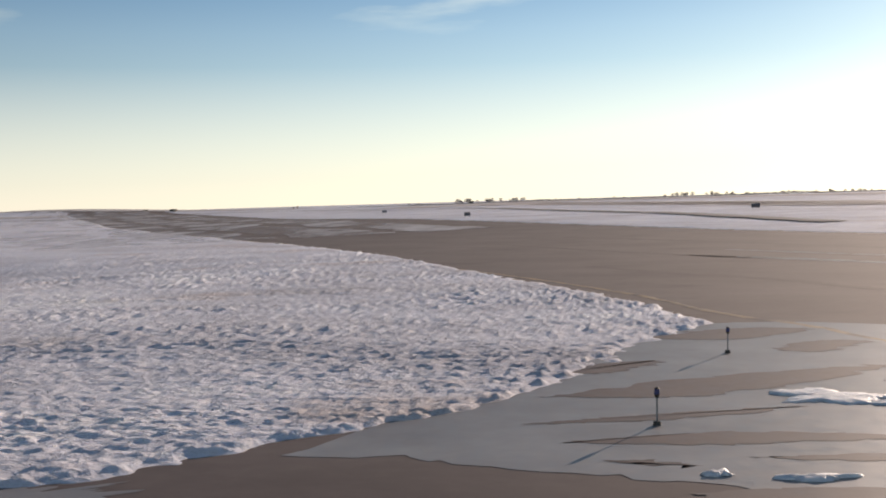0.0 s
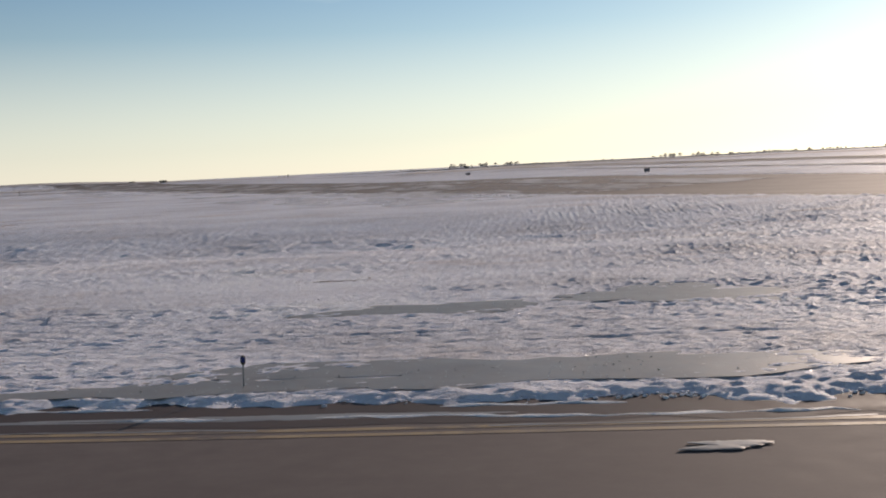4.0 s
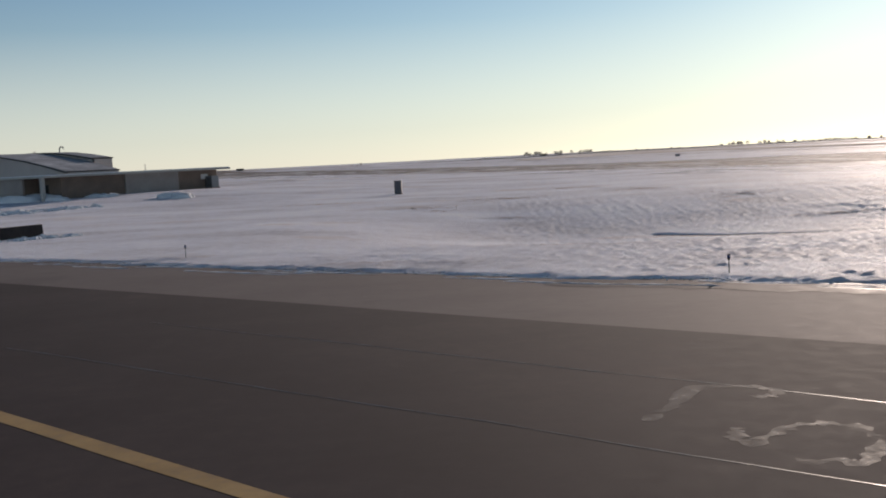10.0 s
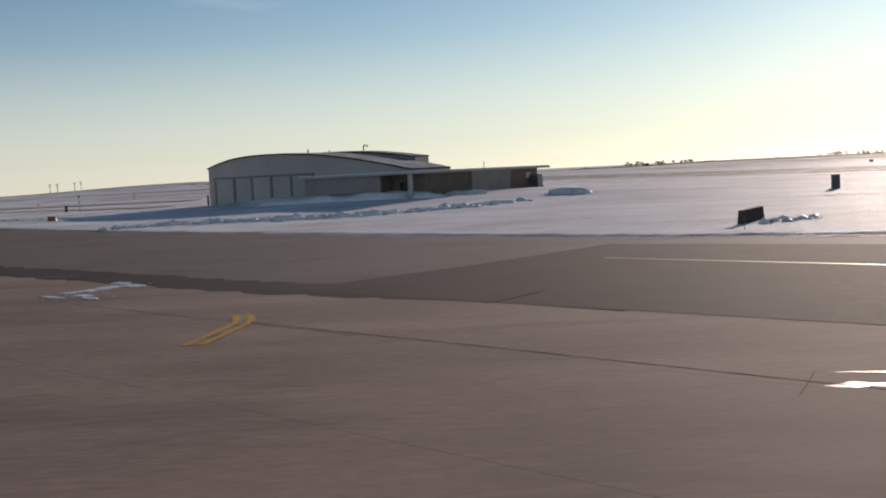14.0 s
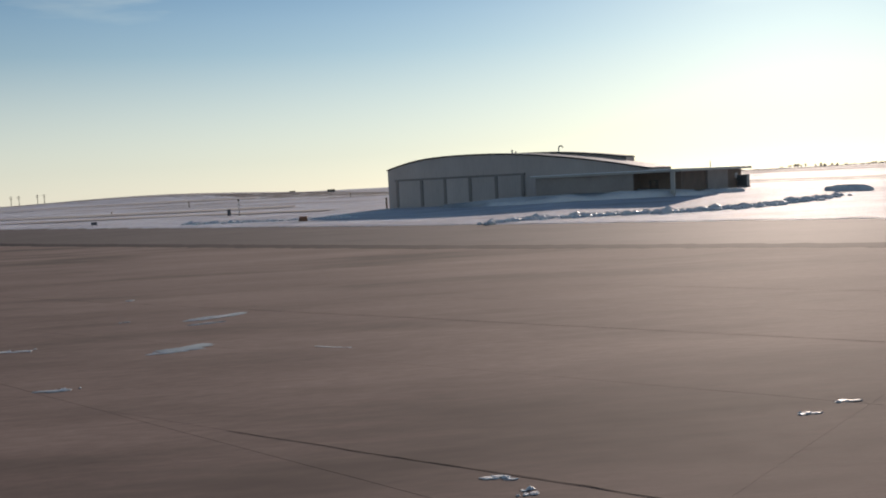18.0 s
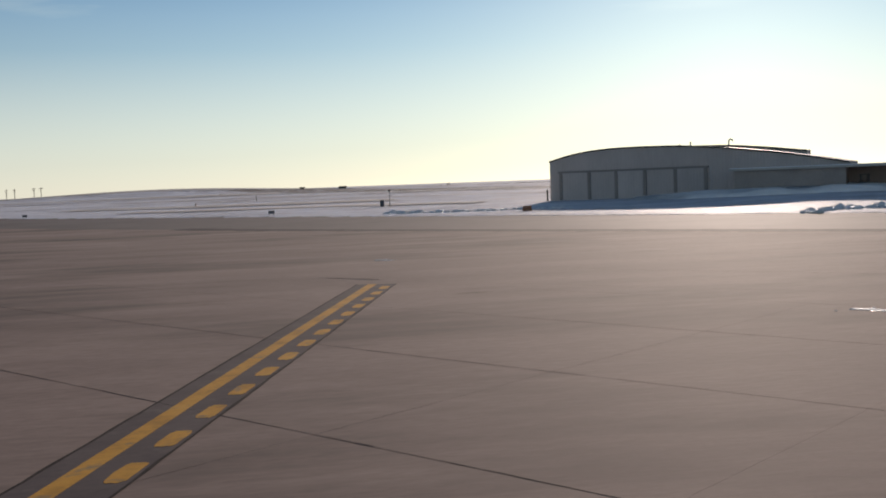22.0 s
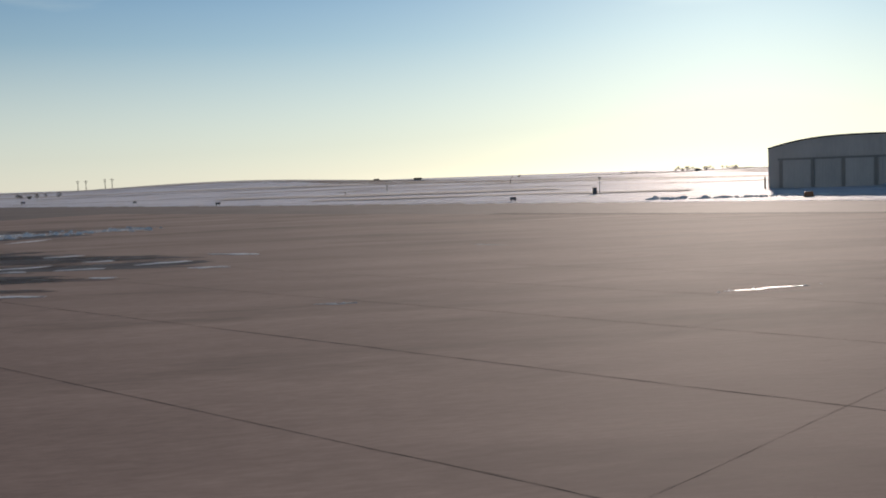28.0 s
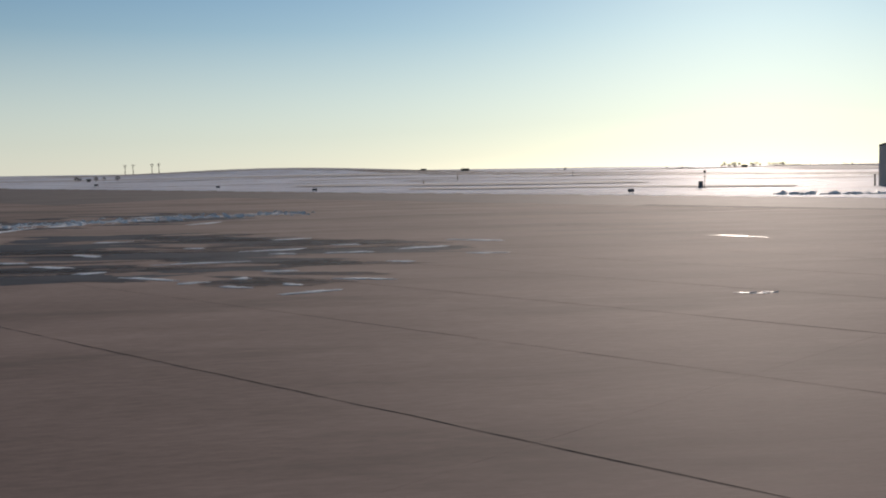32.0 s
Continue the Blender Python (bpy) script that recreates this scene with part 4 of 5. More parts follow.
for k, (x, y, rx, ry, turn, mt, th) in enumerate((
    (-94.7, 36.0, 0.85, 0.2, -36, CLEAN_SNOW, 0.07), (-84.75, 35.35, 0.95, 0.24, 44, PALE_ICE, 0.02), (-84.9, 35.15, 0.75, 0.16, 42, CLEAN_SNOW, 0.06), (-84.9, 34.1, 0.42, 0.09, 15, CLEAN_SNOW, 0.05), (-84.9, 30.15, 0.58, 0.33, 20, PALE_ICE, 0.02), (-85.2, 29.75, 0.42, 0.10, 12, CLEAN_SNOW, 0.06), (-87.0, 35.4, 0.12, 0.08, 0, CLEAN_SNOW, 0.06),
    (-88.6, 31.3, 0.4, 0.16, 4, CLEAN_SNOW, 0.04), (-86.5, 26.3, 0.32, 0.10, 10, CLEAN_SNOW, 0.06), (-82.0, 29.0, 0.42, 0.06, -35, CLEAN_SNOW, 0.03),
    (-87.8, 41.0, 0.12, 0.12, 0, CLEAN_SNOW, 0.08), (-89.6, 30.1, 0.09, 0.09, 0, CLEAN_SNOW, 0.07), (-102.4, 57.9, 0.5, 0.3, -35, CLEAN_SNOW, 0.04),
    (-118.5, 46.95, 1.35, 0.2, 5, CLEAN_SNOW, 0.04), (-128.9, 48.8, 0.5, 0.12, -8, CLEAN_SNOW, 0.03), (-120.7, 67.6, 1.2, 0.2, -60, FROST, 0.004),
    (-56.4, 34.6, 1.3, 0.62, -39, CLEAN_SNOW, 0.09), (-55.8, 38.0, 1.0, 0.5, -30, CLEAN_SNOW, 0.09), (-56.6, 36.3, 1.1, 0.6, 35, CLEAN_SNOW, 0.09), (-61.9, 35.5, 0.22, 0.2, 0, CLEAN_SNOW, 0.2), (-60.8, 35.0, 0.26, 0.2, 20, CLEAN_SNOW, 0.2), (-52.3, 34.1, 0.4, 0.08, -30, ICE, 0.02),
    (-39.36, 16.3, 0.12, 0.05, -30, CLEAN_SNOW, 0.05), (-38.3, 15.5, 0.16, 0.08, -40, CLEAN_SNOW, 0.06),
    (-36.3, 13.7, 0.6, 0.05, -42, CLEAN_SNOW, 0.03), (48.7, 10.0, 0.45, 0.16, 0, ICE, 0.02), (-101.9, 44.0, 0.45, 0.05, 5, TAR, 0.004), (-98.0, 23.4, 0.4, 0.03, -38, CLEAN_SNOW, 0.02), (-75.66, 21.48, 0.17, 0.075, 5, CLEAN_SNOW, 0.04), (-76.39, 20.98, 0.15, 0.075, 0, CLEAN_SNOW, 0.04), (-80.49, 19.34, 0.2, 0.08, -15, CLEAN_SNOW, 0.04), (-80.33, 18.77, 0.11, 0.08, -30, CLEAN_SNOW, 0.04))):
    if mt is CLEAN_SNOW and ry < 0.07:
        c, s = math.cos(radians(turn)), math.sin(radians(turn))
        ob = ribbon("snow_strip", [(x * K + rx * K * q / 6 * c, y * K + rx * K * q / 6 * s + random.uniform(-0.02, 0.02)) for q in range(-6, 7)], ry * K * 1.2, mt, 0.018, ragged=0.7, step=0.15)
    elif mt is CLEAN_SNOW and rx > 0.1:
        ob = crumbled(x * K, y * K, rx * K, ry * K, turn, 0.012, 100 + k, th)
    else:
        ob = blotch("ice_patch" if mt in (ICE, PALE_ICE) else ("tar_patch" if mt is TAR else "snow_patch"), x * K, y * K, rx * K, ry * K, turn, mt, 0.012, 100 + k, th * 0.45, n=54)
    tagged(ob, {ICE: "thin shining patch of ice on the pavement", PALE_ICE: "pale sheet of frozen slush on the concrete", FROST: "thin grey streak of frost on the concrete", TAR: "narrow dark tar repair on the concrete"}.get(mt, "small leftover patch of snow on the pavement"), "patch", "patches on the pavement")
for line in ([(-7.5, 12.5), (-7.0, 13.2), (-6.6, 13.9), (-6.1, 13.9), (-5.7, 13.7), (-5.7, 13.4), (-6.0, 13.3)], [(-6.6, 12.0), (-6.7, 11.6), (-6.6, 11.4), (-6.1, 11.9), (-5.7, 12.0), (-5.4, 11.8), (-5.4, 11.2), (-5.8, 10.6), (-6.1, 10.7), (-6.4, 10.7)]):
    ob = ribbon("frost_ring", curve_through(m2(line)), 0.2, FROST_RING, 0.006, ragged=0.9, step=0.12)
    tagged(ob, "dried tide mark of grey frost on dark asphalt", "frost mark", "frost marks on the asphalt")
rng = random.Random(23)
outline = curve_through([(-28.27, 15.84), (-27.59, 14.94), (-26.95, 14.46), (-26.42, 14.73), (-26.14, 15.57), (-26.47, 16.18), (-27.28, 16.48), (-27.93, 16.31), (-28.27, 15.84)], 5)[:-1]
halo = flat_poly("frost_halo", [(-27.15 + (x + 27.15) * 1.14 + rng.gauss(0, 0.05), 15.5 + (y - 15.5) * 1.14 + rng.gauss(0, 0.04)) for x, y in outline], FROST_RING, 0.004, step=0.3)
ob = flat_poly("frost_patch", [(x + rng.gauss(0, 0.04), y + rng.gauss(0, 0.03)) for x, y in outline], FROST, 0.007, step=0.3)
halo.parent = ob
tagged(ob, "soft grey-white patch of frost on dark asphalt", "patch", "frost marks on the asphalt")
# A square repair in the apron, marked by a thin joint.
ob = ribbon("pad_joint", m2([(-41.64, 17.7), (-41.25, 18.45), (-40.9, 19.18), (-40.4, 18.98), (-39.6, 18.6)]), 0.014, TAR, 0.0155, ragged=0.5, step=0.3)
tagged(ob, "thin sealed joint round a square pad", "seam", kind="structure")
for k, (x, y, rx, ry) in enumerate(((-40.65, 18.2, 0.36, 0.17), (-41.2, 14.9, 0.22, 0.11), (-57.75, 27.15, 0.36, 0.16), (-39.9, 18.9, 0.9, 0.04))):
    ob = blotch("oil_stain", x * K, y * K, rx * K, ry * K, -12, OIL, 0.0135, 160 + k, 0.001, n=48)
    tagged(ob, "small dark oil stain on the concrete", "stain", "stains on the concrete")

# Wet, icy corner of the apron with streaks of drifted snow.
def wander(points, amount, seed, steps=6):
    """An outline made uneven between its corners."""
    rng, out = random.Random(seed), []
    for (ax, ay), (bx, by) in zip(points, points[1:] + points[:1]):
        for k in range(steps):
            t = k / steps
            out.append((ax + (bx - ax) * t + rng.gauss(0, amount), ay + (by - ay) * t + rng.gauss(0, amount)))
    return out


def wet_area(label, outline, count, seed):
    """A wet stretch of pavement: long overlapping films of meltwater, each a part."""
    rng = random.Random(seed)
    cx, cy = sum(p[0] for p in outline) / len(outline), sum(p[1] for p in outline) / len(outline)
    root = empty("wet_area", cx, cy)
    tagged(root, label, "wet patch")
    z0 = root.matrix_basis.translation.z
    xs, ys = [p[0] for p in outline], [p[1] for p in outline]
    k = 0
    while k < count:
        x, y = rng.uniform(min(xs), max(xs)), rng.uniform(min(ys), max(ys))
        if not inside(x, y, outline):
            continue
        a, b, turn = rng.uniform(1.5, 5.5), rng.uniform(0.35, 1.5), radians(rng.gauss(-12, 14))
        n, c, s = 30, math.cos(turn), math.sin(turn)
        verts = []
        for j in range(n):
            t = 2 * math.pi * j / n
            r = rng.uniform(0.72, 1.1)
            u, v = a * r * math.cos(t), b * r * math.sin(t)
            px, py = x + u * c - v * s, y + u * s + v * c
            verts.append((px - cx, py - cy, land_z(px, py) - z0 + 0.0120 + 0.00006 * k))
        mesh_object("water_film", verts, [tuple(range(n))], WET_FILM, root)
        k += 1


wet_area("dark wet area of the apron under thin ice", m2([(-149, 58.5), (-144.5, 56), (-141.4, 53.2), (-139.4, 53.6), (-137.8, 57), (-135.5, 63.0), (-133, 65.5), (-137.5, 71), (-141, 77), (-146, 80), (-152, 78), (-156, 70)]), 120, 4)
wet_area("dark wet strip of the apron under thin ice", m2([(-161, 84), (-152, 86), (-143, 92), (-140, 98), (-147, 102), (-158, 97)]), 40, 5)
streaks = ((-143.6, 56.6, 1.0, -45), (-142.4, 61.5, 1.2, 4), (-141.0, 55.9, 0.3, 4), (-139.9, 57.8, 0.5, -18), (-139.6, 53.9, 0.3, -40), (-139.2, 52.0, 0.7, 30), (-137.6, 54.8, 0.8, -29),
           (-146.8, 65.9, 0.8, -41), (-143.1, 68.3, 0.3, -1), (-139.9, 66.4, 1.3, 24), (-137.3, 64.4, 0.8, 8), (-134.3, 65.8, 1.1, 28), (-135.9, 60.0, 0.4, -19), (-139.7, 64.5, 0.4, -30),
           (-147.1, 73.3, 0.7, 14), (-148.9, 63.5, 0.5, -38))
more = ((-147.2, 61.4, 0.9, -45), (-142.3, 55.1, 0.4, 8), (-141.1, 53.7, 0.4, -38), (-147.4, 97.6, 2.3, 29), (-148.4, 93.2, 2.4, 6), (-143.8, 88.5, 1.3, 60), (-151.7, 89.5, 2.5, 60),
        (-153.9, 84.8, 2.0, 80), (-139.6, 98.2, 1.4, -30), (-145.6, 58.9, 0.5, 40), (-139.2, 72.5, 0.8, 26), (-137.1, 68.3, 0.5, 11), (-131.6, 69.0, 1.3, -42), (-132.5, 62.5, 0.67, -1))
for k, (x, y, half, turn) in enumerate(streaks + more):
    ob = blotch("snow_streak", x * K, y * K, half * K, max(0.1, 0.19 + 0.006 * (y - 50)) * K, turn, CLEAN_SNOW, 0.016, 200 + k, 0.012, n=44)
    tagged(ob, "long thin streak of drifted snow on wet pavement", "snow streak", "snow streaks on the apron")
rng = random.Random(5)
verts, faces = [], []
for k in range(300):
    u = rng.random()
    x, y = (-158 + 20 * u + rng.gauss(0, 0.8)) * K, (88 + 12 * u + rng.gauss(0, 1.6)) * K
    s, z = rng.uniform(0.06, 0.2), land_z(x, y)
    b = len(verts)
    verts += [(x - s * 1.6, y - s, z), (x + s * 1.6, y - s, z), (x + s * 1.4, y + s, z), (x - s * 1.3, y + s, z), (x + rng.uniform(-s, s) * 0.5, y, z + s * 0.8)]
    faces += [(b, b + 1, b + 4), (b + 1, b + 2, b + 4), (b + 2, b + 3, b + 4), (b + 3, b, b + 4)]
ob = ribbon("broken_snow", m2([(-160, 87), (-152, 91.5), (-146, 95.3), (-139, 99.5)]), 2.6, PATCHY_SNOW, 0.022, ragged=0.5, step=0.5)
tagged(ob, "thin broken band of ploughed snow on the apron", "snow", "snow streaks on the apron")
tagged(mesh_object("snow_crumbs", verts, faces, CLEAN_SNOW), "scattered crumbs of ploughed snow on the apron", "snow", kind="stuff")

# Meltwater and slush beside the taxiway.
for k, (x, y, rx, ry, turn, mt) in enumerate((
    (87.1, 19.3, 0.75, 0.5, 10, CLEAN_SNOW), (88.6, 18.9, 0.8, 0.3, 10, CLEAN_SNOW), (85.1, 14.85, 0.15, 0.1, 0, CLEAN_SNOW), (86.1, 14.75, 0.35, 0.12, 5, CLEAN_SNOW),
    (30.5, 12.6, 2.6, 0.09, -8, ICE), (18.5, 14.0, 2.4, 0.08, -12, ICE), (23.5, 13.4, 1.4, 0.07, -10, ICE), (39, 12.1, 3.0, 0.08, -4, ICE), (43.5, 11.9, 2.2, 0.16, -3, ICE),
    (14, 15.0, 1.6, 0.07, -18, ICE), (3.2, 18.9, 1.7, 0.09, -38, ICE), (-1.0, 21.7, 1.5, 0.07, -38, ICE), (77.2, 13.1, 1.9, 0.36, 33, ICE))):
    ob = blotch("meltwater" if mt is ICE else "snow_patch", x * K, y * K, rx * K, ry * K, turn, mt, 0.0, 300 + k, 0.04 if mt is CLEAN_SNOW else 0.002, n=60)
    tagged(ob, "shining sheet of meltwater ice beside the taxiway" if mt is ICE else "patch of rough snow on the taxiway", "ice sheet" if mt is ICE else "patch", "melt patches by the taxiway")

ob = flat_poly("ice_film", m2(wander([(80.0, 15.3), (81.5, 15.45), (82.1, 15.1), (83.8, 14.75), (85.2, 14.35), (86.7, 14.4), (92, 15.2), (92.5, 27), (88, 28.6), (85.6, 28.4), (83.2, 25.5), (81.8, 22), (81.2, 18)], 0.05, 8)), ICE, 0.001)
junction = empty("junction_ice", 105.0, 24.0, 0.0)
junction.matrix_basis = Matrix.Identity(4)
tagged(junction, "wide shining sheet of meltwater ice with bare brown patches", "ice sheet", "melt patches by the taxiway")
ob.parent = junction
# Brown wet asphalt showing between the sheets of ice.
for k, (l_, t_, r_, b_) in enumerate((((83.0, 21.5), (83.9, 22.5), (84.8, 22.7), (83.9, 21.4)), ((82.9, 19.2), (85.4, 21.0), (88.6, 22.2), (85.6, 19.5)), ((84.3, 25.8), (86.5, 27.4), (88.2, 27.2), (86.4, 25.6)),
                                      ((83.3, 16.25), (85.4, 16.9), (87.6, 16.75), (85.4, 16.25)), ((84.0, 15.33), (84.4, 15.42), (84.9, 15.2), (84.4, 15.22)), ((87.0, 24.2), (87.9, 25.3), (88.9, 25.2), (87.7, 23.8)),
                                      ((82.9, 17.3), (84.6, 18.0), (86.6, 18.55), (84.6, 17.6)), ((84.6, 13.9), (85.7, 14.35), (88.0, 14.4), (86.0, 13.8)), ((88.0, 16.2), (89.5, 17.2), (91.5, 17.4), (89.8, 16.4)), ((88.2, 20.6), (90, 22), (92, 22.6), (90, 21)), ((85.6, 15.6), (87.2, 15.9), (89, 15.8), (87.2, 15.5)))):
    loop = curve_through(m2([l_, t_, r_, b_, l_]), 16)[:-1]
    rng = random.Random(700 + k)
    ob = flat_poly("bare_patch", [(x + rng.gauss(0, 0.13), y + rng.gauss(0, 0.035)) for x, y in loop], PUDDLED, 0.005)
    ob.parent = junction
    tagged(ob, "brown wet asphalt showing through the ice")
for k, (x, y, a, b) in enumerate(PONDS):
    ob = blotch("ice_sheet", x, y, a * 1.35, b * 1.35, 0, ICE, 0.076, 340 + k, 0.002, n=40)
    tagged(ob, "shining sheet of meltwater ice lying in snow", "ice sheet", "melt patches by the taxiway")

# ---- concrete slabs of the apron ----
hx, hy = SLAB / 2 - 0.005, SLAB / 2 - 0.0014
c = 0.003
slab_mesh = bpy.data.meshes.new("slab")
sv = [(x, y, z) for z, i in ((-0.05, 0), (0.004, 0), (0.010, c)) for x, y in ((-hx + i, -hy + i * 0.1), (hx - i, -hy + i * 0.1), (hx - i, hy - i * 0.1), (-hx + i, hy - i * 0.1))]
sf = [(8, 9, 10, 11)]
for q in range(4):
    r = (q + 1) % 4
    sf += [(q, r, 4 + r, 4 + q), (4 + q, 4 + r, 8 + r, 8 + q)]
slab_mesh.from_pydata(sv, [], sf)
slab_mesh.materials.append(CONCRETE)


def cut_slab(x, y, turn, hx=hx, hy=hy, min_b=None):
    """The part of a slab inside the apron's outline, in the slab's own frame."""
    ca, sa = math.cos(radians(turn)), math.sin(radians(turn))
    poly = [((px - x) * ca + (py - y) * sa, -(px - x) * sa + (py - y) * ca) for px, py in apron_outline]
    for axis, lim, sign in ((0, hx, 1), (0, -hx, -1), (1, hy, 1), (1, -hy, -1)):
        out = []
        for a, b in zip(poly, poly[1:] + poly[:1]):
            da, db = (lim - a[axis]) * sign, (lim - b[axis]) * sign
            if da >= 0:
                out.append(a)
            if da * db < 0:
                t = da / (da - db)
                out.append((a[0] + (b[0] - a[0]) * t, a[1] + (b[1] - a[1]) * t))
        poly = out
        if len(poly) < 3:
            return None, 0.0
    if min_b is not None:
        out = []
        for a, b in zip(poly, poly[1:] + poly[:1]):
            da, db = (((x + q[0] * ca - q[1] * sa) * BX + (y + q[0] * sa + q[1] * ca) * BY) - min_b for q in (a, b))
            if da >= 0:
                out.append(a)
            if da * db < 0:
                t = da / (da - db)
                out.append((a[0] + (b[0] - a[0]) * t, a[1] + (b[1] - a[1]) * t))
        poly = out
        if len(poly) < 3:
            return None, 0.0
    area = 0.5 * sum(a[0] * b[1] - b[0] * a[1] for a, b in zip(poly, poly[1:] + poly[:1]))
    if area < 0:
        poly, area = poly[::-1], -area
    return poly, area


apron = empty("apron", -120 * K, 40 * K, 0.0)
apron.matrix_basis = Matrix.Identity(4)
tagged(apron, "brown-grey concrete apron of large square slabs", "apron", kind="structure")

turn = math.degrees(math.atan2(BY, BX))
cells = []
LANES = (-60.0, -52.6, -46.8, -41.0, -36.5, -32.1, -26.0, -19.9, -14.0, -8.0, -2.0, 4.0)
for i in range(-30, 6):
    for j in range(-42, 20):
        x, y = slab_frame(i, j)
        poly, area = cut_slab(x, y, turn)
        if area > 0.8:
            cells.append((x, y, turn, poly if area < 0.985 * 4 * hx * hy else None))
# Towards the entrance the lanes are laid along the edge of the apron, in lanes of uneven width.
MIN_B = -82.9 * K + 6 * SLAB
for p0, p1 in zip(LANES[:-1], LANES[1:]):
    for j in range(-40, 16):
        p, q = (p0 + p1) / 2, (j + 0.5) * 6.1 + 2.0
        x, y = (p + q) / math.sqrt(2), (p - q) / math.sqrt(2)
        poly, area = cut_slab(x, y, -45.0, 3.05 - 0.0014, (p1 - p0) / 2 - 0.005, MIN_B + 0.004)
        if area > 0.8:
            cells.append((x, y, -45.0, poly))
cells.sort(key=lambda p: math.hypot(max(0, -p[0] - 170) + max(0, p[0] + 55), 1.15 * (p[1] - 26 - 0.05 * abs(p[0] + 90))))
rest_v, rest_f, fill_v, fill_f = [], [], [], []
hs = SLAB / 2
for k, (x, y, turn, poly) in enumerate(cells):
    ca, sa = math.cos(radians(turn)), math.sin(radians(turn))
    z = land_z(x, y)
    b = len(fill_v)
    for vx, vy in poly or ((-hs, -hs), (hs, -hs), (hs, hs), (-hs, hs)):
        qx, qy = x + vx * ca - vy * sa, y + vx * sa + vy * ca
        fill_v.append((qx, qy, (z if k < 300 else land_z(qx, qy)) + 0.0072))
    fill_f.append(tuple(range(b, len(fill_v))))
    if poly:
        n = len(poly)
        pv = [(px, py, zz) for zz in (-0.05, 0.010) for px, py in poly]
        pf = [tuple(range(n, 2 * n))] + [(q, (q + 1) % n, n + (q + 1) % n, n + q) for q in range(n)]
    if k < 300:
        if poly:
            ob = mesh_object("slab", pv, pf, CONCRETE, apron)
        else:
            ob = new("slab", slab_mesh)
            ob.parent = apron
        ob.matrix_basis = pose(x, y, z, 0, 0, turn)
    else:
        b = len(rest_v)
        for vx, vy, vz in (pv if poly else sv):
            qx, qy = x + vx * ca - vy * sa, y + vx * sa + vy * ca
            rest_v.append((qx, qy, land_z(qx, qy) + vz))
        rest_f += [tuple(b + q for q in f) for f in (pf if poly else sf)]
# Ragged cracks that wander along the joints between the rows of slabs.
for i in range(-22, 6):
    rng = random.Random(900 + i)
    thin = (0.75 if i == 4 else 0.4) if i > 3 else 1.0
    b = -82.9 * K + i * SLAB
    line, drift = [], 0.0
    for q in range(-150, 300):
        a = -107.0 * K + q * 0.35
        x, y = b * BX + a * BY, b * BY - a * BX
        drift = drift * 0.9 + rng.gauss(0, 0.008)
        if 12 < y < 75 and inside(x, y, apron_outline) and rng.random() > 0.004:
            line.append((x + drift * BX, y + drift * BY))
        elif len(line) > 6:
            ribbon("joint_crack", line, thin * rng.uniform(0.012, 0.027), TAR, 0.0145, apron, ragged=0.8, step=0.4)
            line = []
        else:
            line = []
    if len(line) > 6:
        ribbon("joint_crack", line, thin * rng.uniform(0.012, 0.027), TAR, 0.0145, apron, ragged=0.8, step=0.4)
for p, y0, y1 in ((-52.6, 19, 27.5), (-41.0, 27, 60), (-32.1, 15, 44), (-19.9, 30, 40)):
    rng = random.Random(int(-p * 10))
    line, drift, y = [], 0.0, y0
    while y < y1:
        drift = drift * 0.9 + rng.gauss(0, 0.012)
        line.append((p * math.sqrt(2) - y + drift, y + drift))
        y += 0.3
    ribbon("joint_crack", line, 0.022, TAR, 0.0145, apron, ragged=0.8, step=0.4)
# Thinner cracks along the joints the other way.
for j in (1, 4, 7):
    rng = random.Random(950 + j)
    a = -107.0 * K + j * SLAB
    line, drift = [], 0.0
    for q in range(-160, 130):
        b = q * 0.4 - 90
        x, y = b * BX + a * BY, b * BY - a * BX
        drift = drift * 0.9 + rng.gauss(0, 0.008)
        if 12 < y < 52 and b < MIN_B and inside(x, y, apron_outline):
            line.append((x - drift * BY, y + drift * BX))
    if len(line) > 6:
        ribbon("joint_crack", line, rng.uniform(0.005, 0.008), TAR, 0.0145, apron, ragged=0.8, step=0.4)
far_slabs = mesh_object("far_slabs", rest_v, rest_f, CONCRETE, apron)
tagged(far_slabs, kind="stuff")
tagged(mesh_object("joint_filler", fill_v, fill_f, JOINT, apron), kind="stuff")

# ---- taxiway edge lights ----
def edge_light(x, y, lean):
    root = empty("edge_light", x, y, land_z(x, y) + 0.05)
    root.matrix_basis = root.matrix_basis @ pose(0, 0, 0, lean, lean * 0.6, lean * 40)
    tagged(root, "blue taxiway edge light on a thin stake in snow", "edge light", "edge lights along the taxiway")
    part("base_plate", tube(fresh(), (0, 0, -0.06), (0, 0, 0.02), 0.07, 0.055, 14), DARK_STEEL, root)
    part("stake", tube(fresh(), (0, 0, 0.02), (0, 0, 0.41), 0.016, 0.014, 8), GREY_METAL, root, "thin metal stake")
    part("collar", tube(fresh(), (0, 0, 0.40), (0, 0, 0.45), 0.028, 0.048, 12), DARK_STEEL, root)
    part("lens", tube(fresh(), (0, 0, 0.451), (0, 0, 0.535), 0.047, 0.042, 14), BLUE_LENS, root, "blue glass lens")
    part("cap", tube(fresh(), (0, 0, 0.536), (0, 0, 0.56), 0.045, 0.016, 12), DARK_STEEL, root)
    return root


